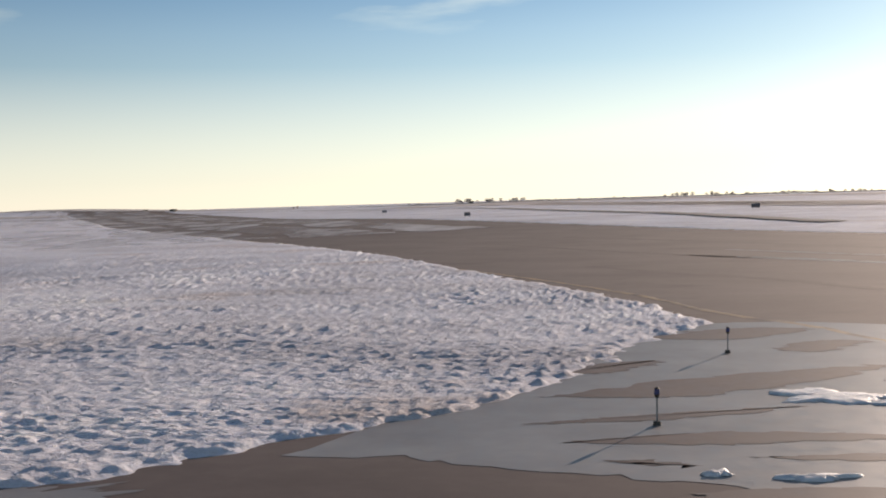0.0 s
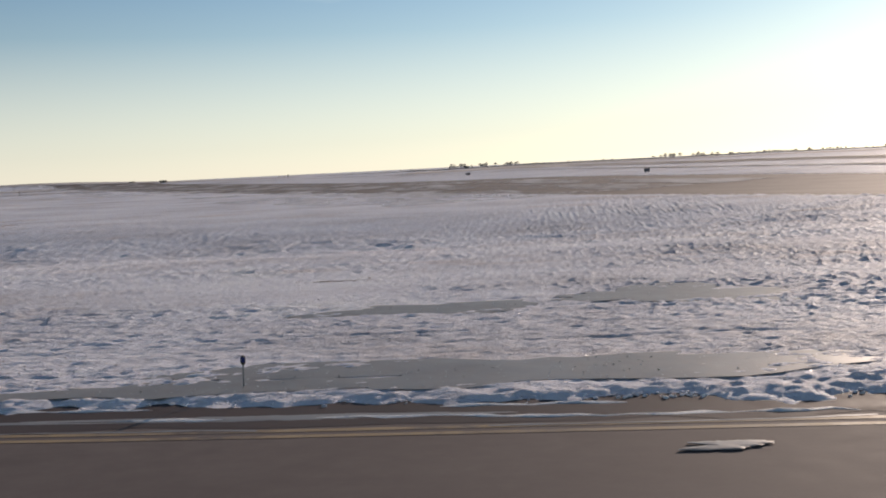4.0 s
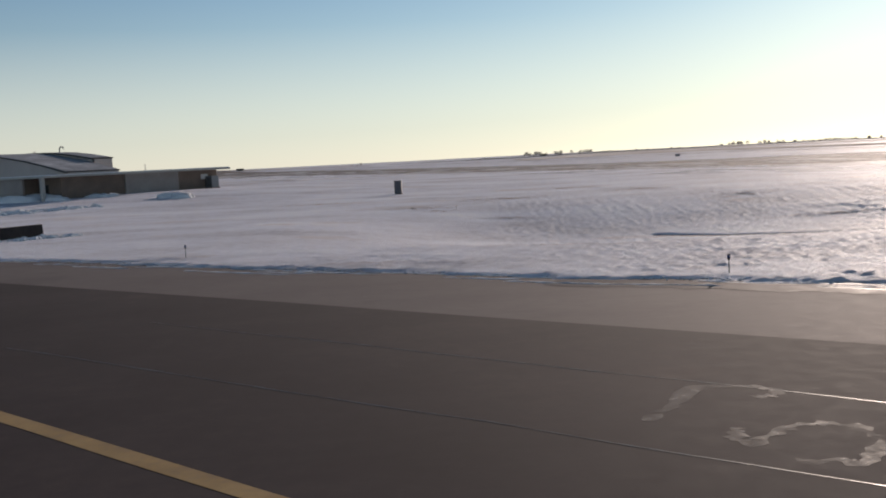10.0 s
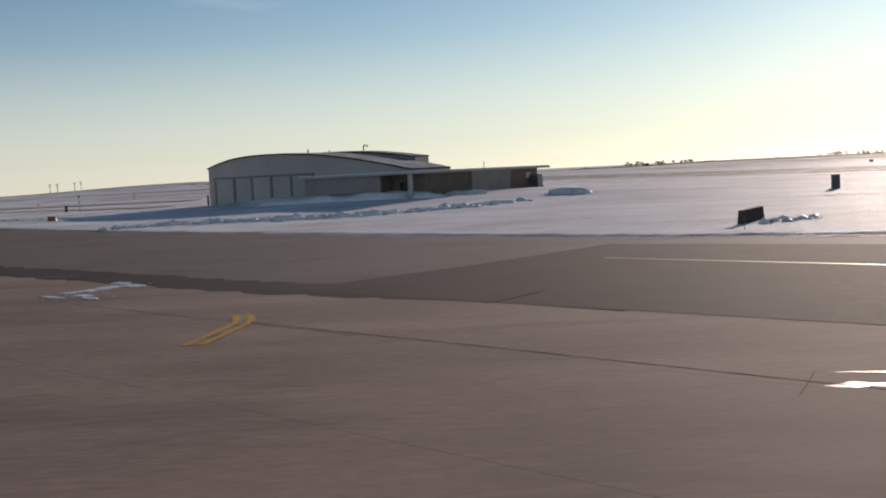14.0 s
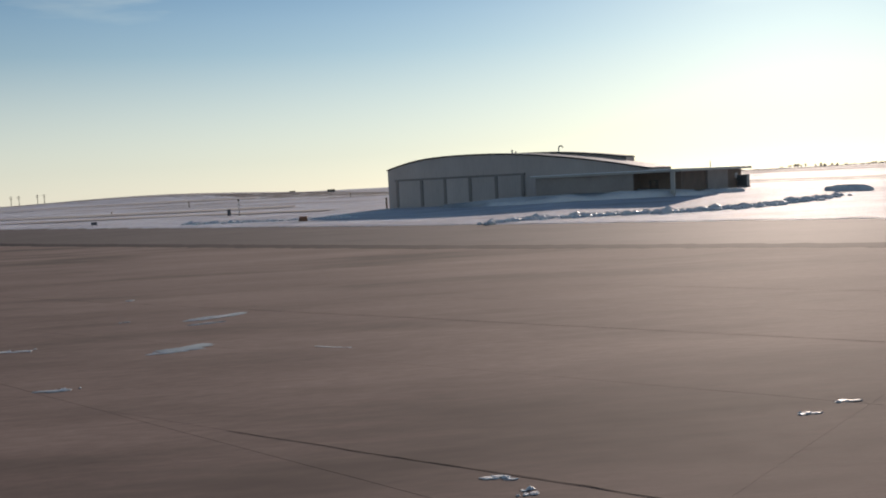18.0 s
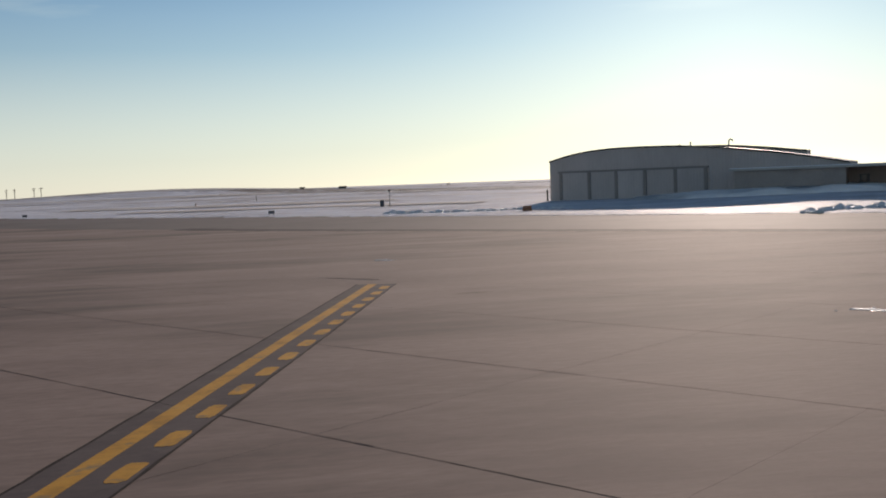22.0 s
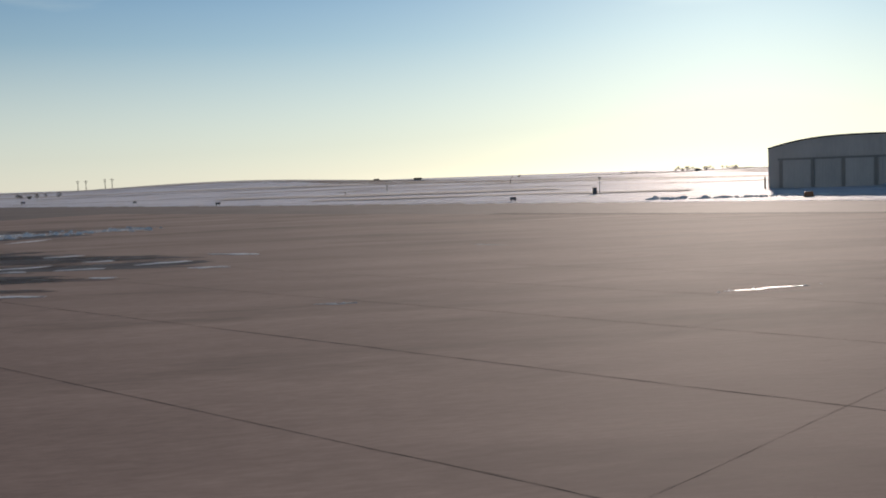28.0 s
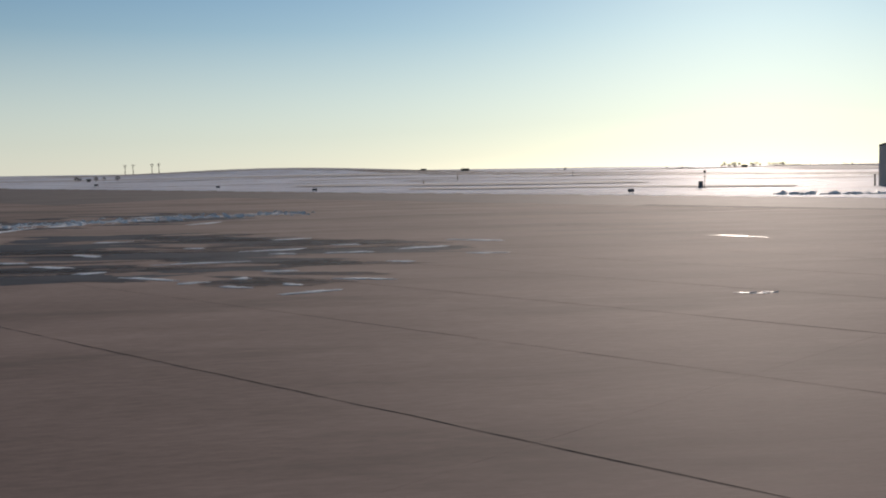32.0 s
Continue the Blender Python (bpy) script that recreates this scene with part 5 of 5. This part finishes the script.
for k, (x, y) in enumerate(((84.55, 17.28), (86.1, 23.7), (72.58, 13.9), (60.47, 13.27), (42.7, 13.6), (25.32, 14.75), (13.3, 16.3), (7.15, 18.6), (-2.95, 25.1), (-18.4, 37.4), (-33.1, 48.6))):
    edge_light(x * K, y * K, (-1.5, 1.0, 0.5, -0.8, 1.2)[k % 5])


# ---- guidance signs ----
def sign_box(name, label, x, y, turn, length, height, depth, top, face, modules):
    """A long upright sign box on short legs, thicker at its foot."""
    root = empty(name, x, y, None, turn)
    tagged(root, label, "airfield sign")
    w = length / modules
    for k in range(modules):
        x0, x1 = k * w + 0.01, (k + 1) * w - 0.01
        verts = []
        for sx in (x0, x1):
            verts += [(sx, -depth / 2, 0.10), (sx, depth / 2, 0.10), (sx, top / 2, height), (sx, -top / 2, height)]
        faces = [(0, 1, 2, 3), (7, 6, 5, 4), (0, 3, 7, 4), (1, 5, 6, 2), (3, 2, 6, 7), (0, 4, 5, 1)]
        body = mesh_object("sign_body", verts, faces, face, root)
        for sgn in (-1, 1):
            d0, d1 = depth / 2 - (depth - top) / 2 * 0.18, depth / 2 - (depth - top) / 2 * 0.86
            za, zb = 0.10 + (height - 0.10) * 0.18, 0.10 + (height - 0.10) * 0.86
            o = 0.008
            v = [(x0 + 0.06, sgn * (d0 + o), za), (x1 - 0.06, sgn * (d0 + o), za), (x1 - 0.06, sgn * (d1 + o), zb), (x0 + 0.06, sgn * (d1 + o), zb)]
            v += [(p[0], p[1] - sgn * 0.02, p[2]) for p in v]
            f = [(0, 1, 2, 3), (0, 4, 5, 1), (1, 5, 6, 2), (2, 6, 7, 3), (3, 7, 4, 0)]
            panel = mesh_object("sign_panel", v, f, SIGN_BACK if face is SIGN_BACK else SIGN_FACE, body)
        for sx in (x0 + 0.12, x1 - 0.12):
            part("leg", tube(fresh(), (sx, 0, -0.15), (sx, 0, 0.12), 0.035), GREY_METAL, root)
    # On the pale sign the cap is white, sunlight on its top painted in.
    part("top_cap", box(fresh(), -0.02, length + 0.02, -top / 2 - 0.02, top / 2 + 0.02, height, height + 0.03, 0.008), SIGN_BACK if face is SIGN_BACK else WHITE_PANEL, root)
    for ex in (-0.012, length + 0.0):
        verts = [(ex, -depth / 2 - 0.015, 0.08), (ex, depth / 2 + 0.015, 0.08), (ex, top / 2 + 0.015, height), (ex, -top / 2 - 0.015, height)]
        verts += [(p[0] + 0.012, p[1], p[2]) for p in verts]
        mesh_object("end_cap", verts, [(3, 2, 1, 0), (4, 5, 6, 7), (0, 1, 5, 4), (1, 2, 6, 5), (2, 3, 7, 6), (3, 0, 4, 7)], DARK_STEEL if face is SIGN_BACK else DOOR_POST, root)
    return root


sign_box("guidance_sign", "tapered taxiway sign box standing in crusted snow", 86.27, 24.35, 91.5, 2.25, 0.95, 0.46, 0.29, SIGN_FACE, 2)
sign_box("guidance_sign", "long black taxiway sign seen from its shaded side", -32.2 * K, 52.1 * K, 61, 5.0, 0.80, 0.42, 0.30, SIGN_BACK, 1)


# ---- equipment on the field ----
def cabinet(x, y, w, d, h, turn, label):
    root = empty("equipment_cabinet", x, y, None, turn)
    tagged(root, label, "cabinet")
    body = part("body", box(fresh(), -w / 2, w / 2, -d / 2, d / 2, 0.08, h, 0.02), CABINET_PAINT, root)
    part("plinth", box(fresh(), -w / 2 - 0.05, w / 2 + 0.05, -d / 2 - 0.05, d / 2 + 0.05, -0.2, 0.08), CONCRETE, root)
    part("lid", box(fresh(), -w / 2 - 0.04, w / 2 + 0.04, -d / 2 - 0.04, d / 2 + 0.04, h, h + 0.05, 0.015), CABINET_PAINT, root)
    door = part("door", box(fresh(), -w / 2 + 0.05, w / 2 - 0.05, -d / 2 - 0.025, -d / 2 - 0.002, 0.15, h - 0.06, 0.006), CABINET_PAINT, root)
    part("handle", box(fresh(), w / 2 - 0.14, w / 2 - 0.10, -d / 2 - 0.05, -d / 2 - 0.026, h * 0.5, h * 0.5 + 0.14), DARK_STEEL, door)
    return root


cabinet(-12.7 * K, 91.6 * K, 0.74, 0.6, 1.42, -6, "grey metal equipment cabinet standing alone in snow")
cabinet(-92.4 * K, 137.0 * K, 0.5, 0.45, 0.95, 5, "dark metal cabinet beside a thin mast in snow")


def mast(x, y, h):
    root = empty("mast", x, y)
    tagged(root, "thin metal mast with a small head in snow", "mast")
    part("pole", tube(fresh(), (0, 0, -0.2), (0, 0, h), 0.06, 0.04), GREY_METAL, root)
    part("head", box(fresh(), -0.16, 0.16, -0.1, 0.1, h, h + 0.28, 0.03), DARK_STEEL, root)
    part("crossbar", box(fresh(), -0.35, 0.35, -0.03, 0.03, h * 0.72, h * 0.72 + 0.06), GREY_METAL, root)
    part("foot", box(fresh(), -0.25, 0.25, -0.25, 0.25, -0.2, 0.12, 0.03), CONCRETE, root)


mast(-91.3 * K, 138.5 * K, 2.15)


def small_sign(x, y, w, h, turn):
    root = empty("runway_sign", x, y, None, turn)
    tagged(root, "small dark airfield sign on two legs in snow", "airfield sign", "small signs beside the far pavement")
    part("panel", box(fresh(), -w / 2, w / 2, -0.12, 0.12, 0.22, 0.22 + h, 0.02), CABINET_PAINT, root)
    part("rim", box(fresh(), -w / 2 - 0.02, w / 2 + 0.02, -0.14, 0.14, 0.22 + h, 0.25 + h, 0.006), TRIM, root)
    for s in (-1, 1):
        part("leg", tube(fresh(), (s * w * 0.36, 0, -0.15), (s * w * 0.36, 0, 0.23), 0.04), GREY_METAL, root)


for x, y, w, h, turn in ((-128.6, 150.6, 0.85, 0.42, 10), (-164.4, 186, 0.8, 0.36, 15), (-179.9, 221, 0.7, 0.36, 15), (-207, 262, 1.0, 0.4, 10), (79, 169.5, 1.15, 0.62, 30), (124.3, 176, 1.7, 0.75, 25), (47, 252, 1.3, 0.6, 25)):
    small_sign(x, y, w * 0.85, h * 0.85, turn)


def marker_post(x, y, h):
    root = empty("marker_post", x, y)
    tagged(root, "thin marker post standing far out in snow", "post", "far marker posts")
    part("post", tube(fresh(), (0, 0, -0.2), (0, 0, h), 0.09, 0.07, 8), WOOD, root)
    part("band", tube(fresh(), (0, 0, h - 0.3), (0, 0, h - 0.1), 0.1, 0.1, 8), ORANGE, root)


for x, y, h in ((-129.4, 262, 1.5), (-90, 305, 1.4), (-141.5, 232, 0.6)):
    marker_post(x, y, h)

barrel = empty("barrier", -101.6, 130.2)
tagged(barrel, "faded orange plastic barrier lying in ploughed snow", "barrier")
part("body", box(fresh(), -0.55, 0.55, -0.2, 0.2, 0.0, 0.5, 0.06, 0.8), ORANGE, barrel)
part("top_rail", box(fresh(), -0.5, 0.5, -0.08, 0.08, 0.5, 0.6, 0.02), ORANGE, barrel)


# ---- ploughed snow ----
def snow_chunks(name, label, line, count, spread, size, seed, material=CLEAN_SNOW):
    rng = random.Random(seed)
    verts, faces = [], []
    seg = [math.hypot(b[0] - a[0], b[1] - a[1]) for a, b in zip(line[:-1], line[1:])]
    total = sum(seg)
    base = bmesh.new()
    bmesh.ops.create_icosphere(base, subdivisions=1, radius=1)
    bv = [v.co.copy() for v in base.verts]
    bf = [tuple(v.index for v in f.verts) for f in base.faces]
    base.free()
    for _ in range(count):
        d = rng.random() * total
        k = 0
        while d > seg[k] and k < len(seg) - 1:
            d -= seg[k]
            k += 1
        t = d / seg[k]
        x = line[k][0] + (line[k + 1][0] - line[k][0]) * t + rng.gauss(0, spread)
        y = line[k][1] + (line[k + 1][1] - line[k][1]) * t + rng.gauss(0, spread)
        s = size * rng.uniform(0.35, 1.0) * (1.6 if rng.random() < 0.08 else 1)
        z = land_z(x, y) + 0.25 * s
        b = len(verts)
        for co in bv:
            q = rng.uniform(0.7, 1.25)
            verts.append((x + co.x * s * q * 1.2, y + co.y * s * q, z + co.z * s * 0.75 * q))
        faces += [tuple(b + i for i in f) for f in bf]
    return tagged(mesh_object(name, verts, faces, material), label, "snow", kind="stuff")


snow_chunks("ploughed_snow", "row of ploughed snow chunks before the hangar", [(-86, 99.5), (-82.8, 102.5), (-74, 102.9), (-68.8, 101.2), (-63.8, 101.2), (-58.5, 103.4), (-53.9, 106.5), (-47, 112)], 420, 0.55, 0.42, 11)
snow_chunks("ploughed_snow", "row of ploughed snow chunks beside the hangar", [(-116, 139), (-111, 137.5), (-105.9, 135.8), (-100.8, 134.5), (-96, 134)], 150, 0.6, 0.34, 12)
snow_chunks("edge_chunks", "small snow clods along the edge of the taxiway", [(x, y + 0.22) for x, y in NEAR[4:21]], 5000, 0.16, 0.045, 13, SNOW)
snow_chunks("sign_drift", "clods of snow drifted against the sign", [(86.75, 26.4), (87.0, 25.4), (87.6, 25.2), (88.3, 25.6)], 70, 0.18, 0.2, 14)
snow_chunks("sign_drift", "low drift of snow before the long sign", m2([(-31.6, 51.7), (-29.7, 53.5), (-28.0, 54.5)]), 70, 0.35, 0.24, 15)
heap = blotch("snow_mound", -41.0, 121.0, 2.3, 1.1, -12, CLEAN_SNOW, 0.02, 17, 0.5, n=36)
tagged(heap, "low heap of shovelled snow near the annex", "snow heap")
heap = blotch("snow_mound", -52.3, 130.0, 2.0, 1.0, -20, CLEAN_SNOW, 0.02, 18, 0.4, n=36)
tagged(heap, "low heap of shovelled snow before the porch", "snow heap")
bank = blotch("snow_bank", -68.5, 135.5, 13.5, 2.0, -33, CLEAN_SNOW, 0.05, 21, 0.75, n=60)
tagged(bank, "shaded bank of snow before the hangar doors", "snow bank")


def slush_ridges(name, label, line, offsets, seed):
    """Thin broken ridges of slush along a line, each with a low three-sided section."""
    rng = random.Random(seed)
    pts = []
    for (ax, ay), (bx, by) in zip(line[:-1], line[1:]):
        n = max(1, int(math.hypot(bx - ax, by - ay) / 0.35))
        pts += [(ax + (bx - ax) * k / n, ay + (by - ay) * k / n) for k in range(n)]
    verts, faces = [], []
    for off in offsets:
        k, run, w = 0, 0, 0.0
        while k < len(pts) - 1:
            if run <= 0:
                k += rng.randrange(3, 26)
                run, fresh_run, phase = rng.randrange(4, 26), True, rng.uniform(0, 6)
                continue
            ax, ay = pts[k]
            bx, by = pts[k + 1]
            L = math.hypot(bx - ax, by - ay) or 1
            nx, ny = (by - ay) / L, -(bx - ax) / L
            if ny > 0:
                nx, ny = -nx, -ny
            o = off + 0.07 * math.sin(k * 0.31 + phase) + rng.gauss(0, 0.035)
            w = rng.uniform(0.03, 0.12) * (0.3 if fresh_run or run == 1 else 1)
            cx, cy = ax + nx * o, ay + ny * o
            z = land_z(cx, cy)
            b = len(verts)
            verts += [(cx + nx * w, cy + ny * w, z - 0.003), (cx, cy, z + w * rng.uniform(0.12, 0.4)), (cx - nx * w, cy - ny * w, z - 0.003)]
            if not fresh_run:
                faces += [(b - 3, b, b + 1, b - 2), (b - 2, b + 1, b + 2, b - 1)]
            fresh_run = False
            run -= 1
            k += 1
    return tagged(mesh_object(name, verts, faces, CLEAN_SNOW, flat=False), label, "snow", kind="stuff")


slush_ridges("slush_ridges", "thin broken ridges of slush beside the snow edge", NEAR[11:15], (0.1, 0.5, 0.8, 1.2, 1.6, 1.9), 31)
slush_ridges("slush_ridges", "thin broken ridges of slush along the apron edge", NEAR[14:22], (-0.05, 0.3, 0.7, 1.2), 32)
slush_ridges("slush_ridges", "few thin lines of frozen slush on the taxiway margin", NEAR[8:12], (0.3, 0.95), 33)

# Thin tilted flakes of glazed ice, added so the crust glints towards the sun.
def ice_flakes(label, x0, x1, y0, y1, n, seed):
    gen = np.random.default_rng(seed)
    px, py = gen.uniform(x0, x1, n), y0 + (y1 - y0) * gen.random(n) ** 1.4
    keep = snow_field(px, py) > 0.4
    px, py = px[keep], py[keep]
    n = len(px)
    z = snow_height(px, py) + 0.012
    r, a = gen.uniform(0.008, 0.026, n), gen.uniform(0, 6.28, n)
    tx, ty = gen.normal(0, 0.4, n), gen.normal(0, 0.4, n)
    corners = []
    for q in range(4):
        dx, dy = r * np.cos(a + 1.57 * q), 0.7 * r * np.sin(a + 1.57 * q)
        corners.append(np.stack([px + dx, py + dy, z + dx * tx + dy * ty], -1))
    verts = np.stack(corners, 1).reshape(-1, 3)
    return tagged(mesh_object("ice_flakes", verts.tolist(), [(4 * k, 4 * k + 1, 4 * k + 2, 4 * k + 3) for k in range(n)], GLAZE), label, "ice", kind="stuff")


ice_flakes("glittering flakes of ice on the crusted snow", 70, 100, 15, 48, 16000, 301)
ice_flakes("scattered flakes of ice glazing the snow", 24, 70, 16, 40, 6000, 302)

# ---- dry grass showing through the snow ----
def grass_patch(x, y, rx, ry, seed, n):
    gen = np.random.default_rng(seed)
    t, r = gen.uniform(0, 6.28, n), np.abs(gen.normal(0, 0.55, n))
    px, py = x + rx * r * np.cos(t), y + ry * r * np.sin(t)
    z = snow_height(px, py) - 0.01
    h, w, a = gen.uniform(0.004, 0.03, n), gen.uniform(0.02, 0.055, n), gen.uniform(0, 3.14, n)
    lx, ly = gen.uniform(-0.06, 0.06, n), gen.uniform(-0.06, 0.06, n)
    verts = np.stack([np.stack([px - np.cos(a) * w, py - np.sin(a) * w, z], -1), np.stack([px + np.cos(a) * w, py + np.sin(a) * w, z], -1), np.stack([px + lx, py + ly, z + h], -1)], 1).reshape(-1, 3)
    return tagged(mesh_object("dry_grass", verts.tolist(), [(3 * k, 3 * k + 1, 3 * k + 2) for k in range(n)], DRY_GRASS), "patch of dry grass poking through thin snow", "grass", kind="stuff")


for k, (x, y, rx, ry, n) in enumerate(((-13.5, 83.5, 4.5, 2.2, 3600), (-5.5, 91, 4.5, 3.0, 4200), (-6.5, 76, 3.2, 1.0, 1500), (15, 71, 5.0, 1.3, 2200), (12.5, 83, 5.0, 4.5, 3600), (7, 97, 4.5, 4, 3000), (1.6, 107, 6.0, 4, 2600), (-11.6, 80.7, 3, 1.2, 1200),
                                        (-22, 96, 6, 2.5, 1800), (70, 60, 6, 8, 1800), (50.9, 33.7, 1.5, 0.16, 500), (30, 20.0, 12, 1.3, 350), (44, 19.4, 9, 1.3, 350))):
    grass_patch(x, y, rx, ry, 40 + k, n)

# Weeds along the bottom of the ditch.
for (ax, ay), (bx, by) in zip(DITCH[:-1], DITCH[1:]):
    grass_patch((ax + bx) / 2, (ay + by) / 2, 0.5 * math.hypot(bx - ax, by - ay) * 0.55, 0.28, 70 + int(ax), 260)

# ---- distance ----
for line, w, lab in (([(-205, 243), (-181, 246), (-160, 262), (-140, 270), (-125, 290), (-95, 303), (-60, 298), (-25, 292)], 2.2, "far dark service road between snowfields"),
                     ([(-55, 197), (-38.8, 206), (-16.6, 212), (6.6, 224)], 1.3, "dark weedy ditch line across the snow"),
                     ([(-215, 315), (-168, 358), (-127, 378), (-84, 384), (-13, 376), (24, 350)], 5.0, "far dark road behind the snowfield"),
                     ([(20, 330), (52, 300), (74, 262), (90.6, 211), (104, 172), (125, 120)], 3.2, "dark perimeter track beyond the runway"),
                     ([(-150.5, 190), (-146, 193.5), (-143, 192)], 1.0, "short brown strip of bare grass")):
    ob = ribbon("far_road", line, w, DRY_GRASS if w < 2 else GREY_TRACK, 0.17, ragged=0.3, step=3.0)
    tagged(ob, lab, "road", kind="structure")


# Thin snow drifted over the far stretch of the runway.
runway_mid = curve_through(m2([(56, 93), (48.5, 103), (35, 120), (22, 146), (1, 178), (-22, 214), (-46, 262), (-90, 330), (-136, 420)]))
for off in (-14, -5, 4, 13):
    ob = ribbon("drifted_snow", [(x + off * 1.25, y + off * 0.75) for x, y in runway_mid], 10.5, DRIFT_FILM, 0.05, ragged=0.3, step=3.0)
    tagged(ob, "thin snow drifted across the far runway", "snow", kind="structure")
# Stubble fields showing dull through the snow, on the low hill and beside the far roads.
for line, w in (([(-330, 450), (-250, 462), (-165, 470), (-90, 474), (-40, 480)], 46.0), ([(-300, 345), (-235, 368), (-169, 392), (-120, 398)], 16.0), ([(-165, 300), (-130, 318), (-100, 322), (-60, 330)], 9.0), ([(-140, 268), (-106, 250), (-70, 232), (-40, 222)], 5.0),
                ([(20, 400), (70, 360), (110, 290), (140, 220), (180, 150)], 56.0), ([(40, 440), (110, 420), (180, 390), (260, 340)], 48.0), ([(-150, 196), (-122, 190), (-98, 176)], 15.0), ([(-165, 234), (-128, 222), (-104, 222)], 16.0)):
    for k in range(max(1, int(w / 8))):
        ob = ribbon("stubble_field", [(x, y - w / 2 + 8 * k) for x, y in curve_through(line)], min(w, 9.5), STUBBLE, 0.16, ragged=0.3, step=4.0)
        tagged(ob, "strip of stubble showing through thin snow", "field", kind="structure")


def farmhouse(x, y, w, d, h, turn):
    root = empty("farmhouse", x, y, None, turn)
    tagged(root, "small dark farm building on the skyline", "house", "far farm buildings")
    part("wall", box(fresh(), -w / 2, w / 2, -d / 2, d / 2, -0.3, h), GREY_WALL, root)
    verts = [(-w / 2 - 0.3, -d / 2 - 0.3, h), (w / 2 + 0.3, -d / 2 - 0.3, h), (w / 2 + 0.3, d / 2 + 0.3, h), (-w / 2 - 0.3, d / 2 + 0.3, h), (-w / 2 - 0.3, 0, h + d * 0.3), (w / 2 + 0.3, 0, h + d * 0.3)]
    mesh_object("roof", verts, [(0, 1, 5, 4), (2, 3, 4, 5), (0, 4, 3), (1, 2, 5), (3, 2, 1, 0)], WOOD, root)
    part("window", box(fresh(), -0.5, 0.5, -d / 2 - 0.05, -d / 2 - 0.002, h * 0.4, h * 0.8), GLASS_DARK, root)


for x, y, w, d, h, turn in ((-93, 446, 2.6, 2.0, 0.5, 5), (-109, 452, 1.7, 1.4, 0.3, -10), (38, 470, 2.0, 1.8, 0.8, 12), (-222, 345, 0.9, 0.9, 0.6, 10)):
    farmhouse(x, y, w, d, h, turn)


def shrub(x, y, h, seed):
    rng = random.Random(seed)
    root = empty("tree", x, y)
    tagged(root, "small bare winter tree on the skyline", "tree", "far bare trees")
    bm = fresh()
    tube(bm, (0, 0, -0.3), (0, 0, h * 0.45), h * 0.035, h * 0.02, 6)
    for k in range(6):
        a = rng.uniform(0, 6.28)
        r = h * rng.uniform(0.15, 0.35)
        tube(bm, (0, 0, h * rng.uniform(0.2, 0.42)), (math.cos(a) * r, math.sin(a) * r, h * rng.uniform(0.6, 0.85)), h * 0.015, h * 0.006, 5)
    part("trunk", bm, SHRUB, root)
    verts, faces = [], []
    for k in range(110):
        a, b = rng.uniform(0, 6.28), rng.uniform(-0.6, 1.0)
        r = h * rng.uniform(0.1, 0.48) * math.sqrt(max(0.05, 1 - b * b * 0.8))
        px, py, pz = r * math.cos(a), r * math.sin(a), h * (0.62 + 0.36 * b)
        s = h * rng.uniform(0.03, 0.075)
        i = len(verts)
        verts += [(px - s, py, pz - s * 0.5), (px + s, py + s * 0.5, pz - s * 0.3), (px + rng.uniform(-s, s), py - s * 0.4, pz + s)]
        faces.append((i, i + 1, i + 2))
    mesh_object("crown", verts, faces, SHRUB, root)


rng = random.Random(77)
for cx, cy, wide, n, h in ((40, 473, 13, 14, 2.3), (54, 476, 9, 9, 2.0), (140, 493, 20, 16, 2.1), (158, 500, 16, 12, 1.7), (192, 505, 28, 18, 1.7), (8, 480, 6, 3, 1.5), (-220, 348, 9, 9, 1.7), (-45, 470, 5, 3, 1.3), (90, 500, 22, 9, 1.1), (235, 520, 30, 16, 1.6), (290, 540, 30, 12, 1.5)):
    for k in range(n):
        shrub(cx + rng.uniform(-wide, wide) * 0.8, cy + rng.uniform(-4, 4), h * rng.uniform(0.6, 1.1), rng.randrange(9999))


# A low hedgerow of bare scrub runs along the skyline.
gen = np.random.default_rng(91)
hedge = curve_through([(-30, 474), (20, 480), (70, 484), (130, 496), (190, 506), (250, 524), (330, 552)], 24)
n = 9000
at = gen.uniform(0, len(hedge) - 1.001, n)
i0 = at.astype(int)
line = np.array(hedge)
px, py = (line[i0] + (line[i0 + 1] - line[i0]) * (at - i0)[:, None] + gen.normal(0, 1.2, (n, 2))).T
tall = (0.35 + 0.9 * smooth(value_noise(px / 14.0, px / 14.0, 92), -0.2, 0.8)) * smooth(px, -30, 30)
pz = land(px, py) + 0.05 + tall * gen.random(n)
w = gen.uniform(0.08, 0.3, n)
verts = np.stack([np.stack([px - w, py, pz - 0.1], -1), np.stack([px + w, py + 0.1, pz - 0.08], -1), np.stack([px, py, pz + 0.16], -1)], 1).reshape(-1, 3)
tagged(mesh_object("hedgerow", verts.tolist(), [(3 * k, 3 * k + 1, 3 * k + 2) for k in range(n)], SHRUB), "low bare hedgerow of scrub along the skyline", "hedgerow", kind="stuff")


def utility_pole(x, y, h):
    root = empty("utility_pole", x, y)
    tagged(root, "tall thin wooden utility pole on the skyline", "utility pole", "far utility poles")
    part("pole", tube(fresh(), (0, 0, -0.5), (0, 0, h), 0.16, 0.11, 8), WOOD, root)
    part("crossarm", box(fresh(), -0.75, 0.75, -0.08, 0.08, h - 0.55, h - 0.38), WOOD, root)
    part("crossarm", box(fresh(), -0.55, 0.55, -0.08, 0.08, h - 1.2, h - 1.05), WOOD, root)


for az in (-9.0, -8.6, -7.65, -7.3):
    utility_pole(-158.3 + 455 * math.sin(radians(az)), 31.3 + 455 * math.cos(radians(az)), 4.4)
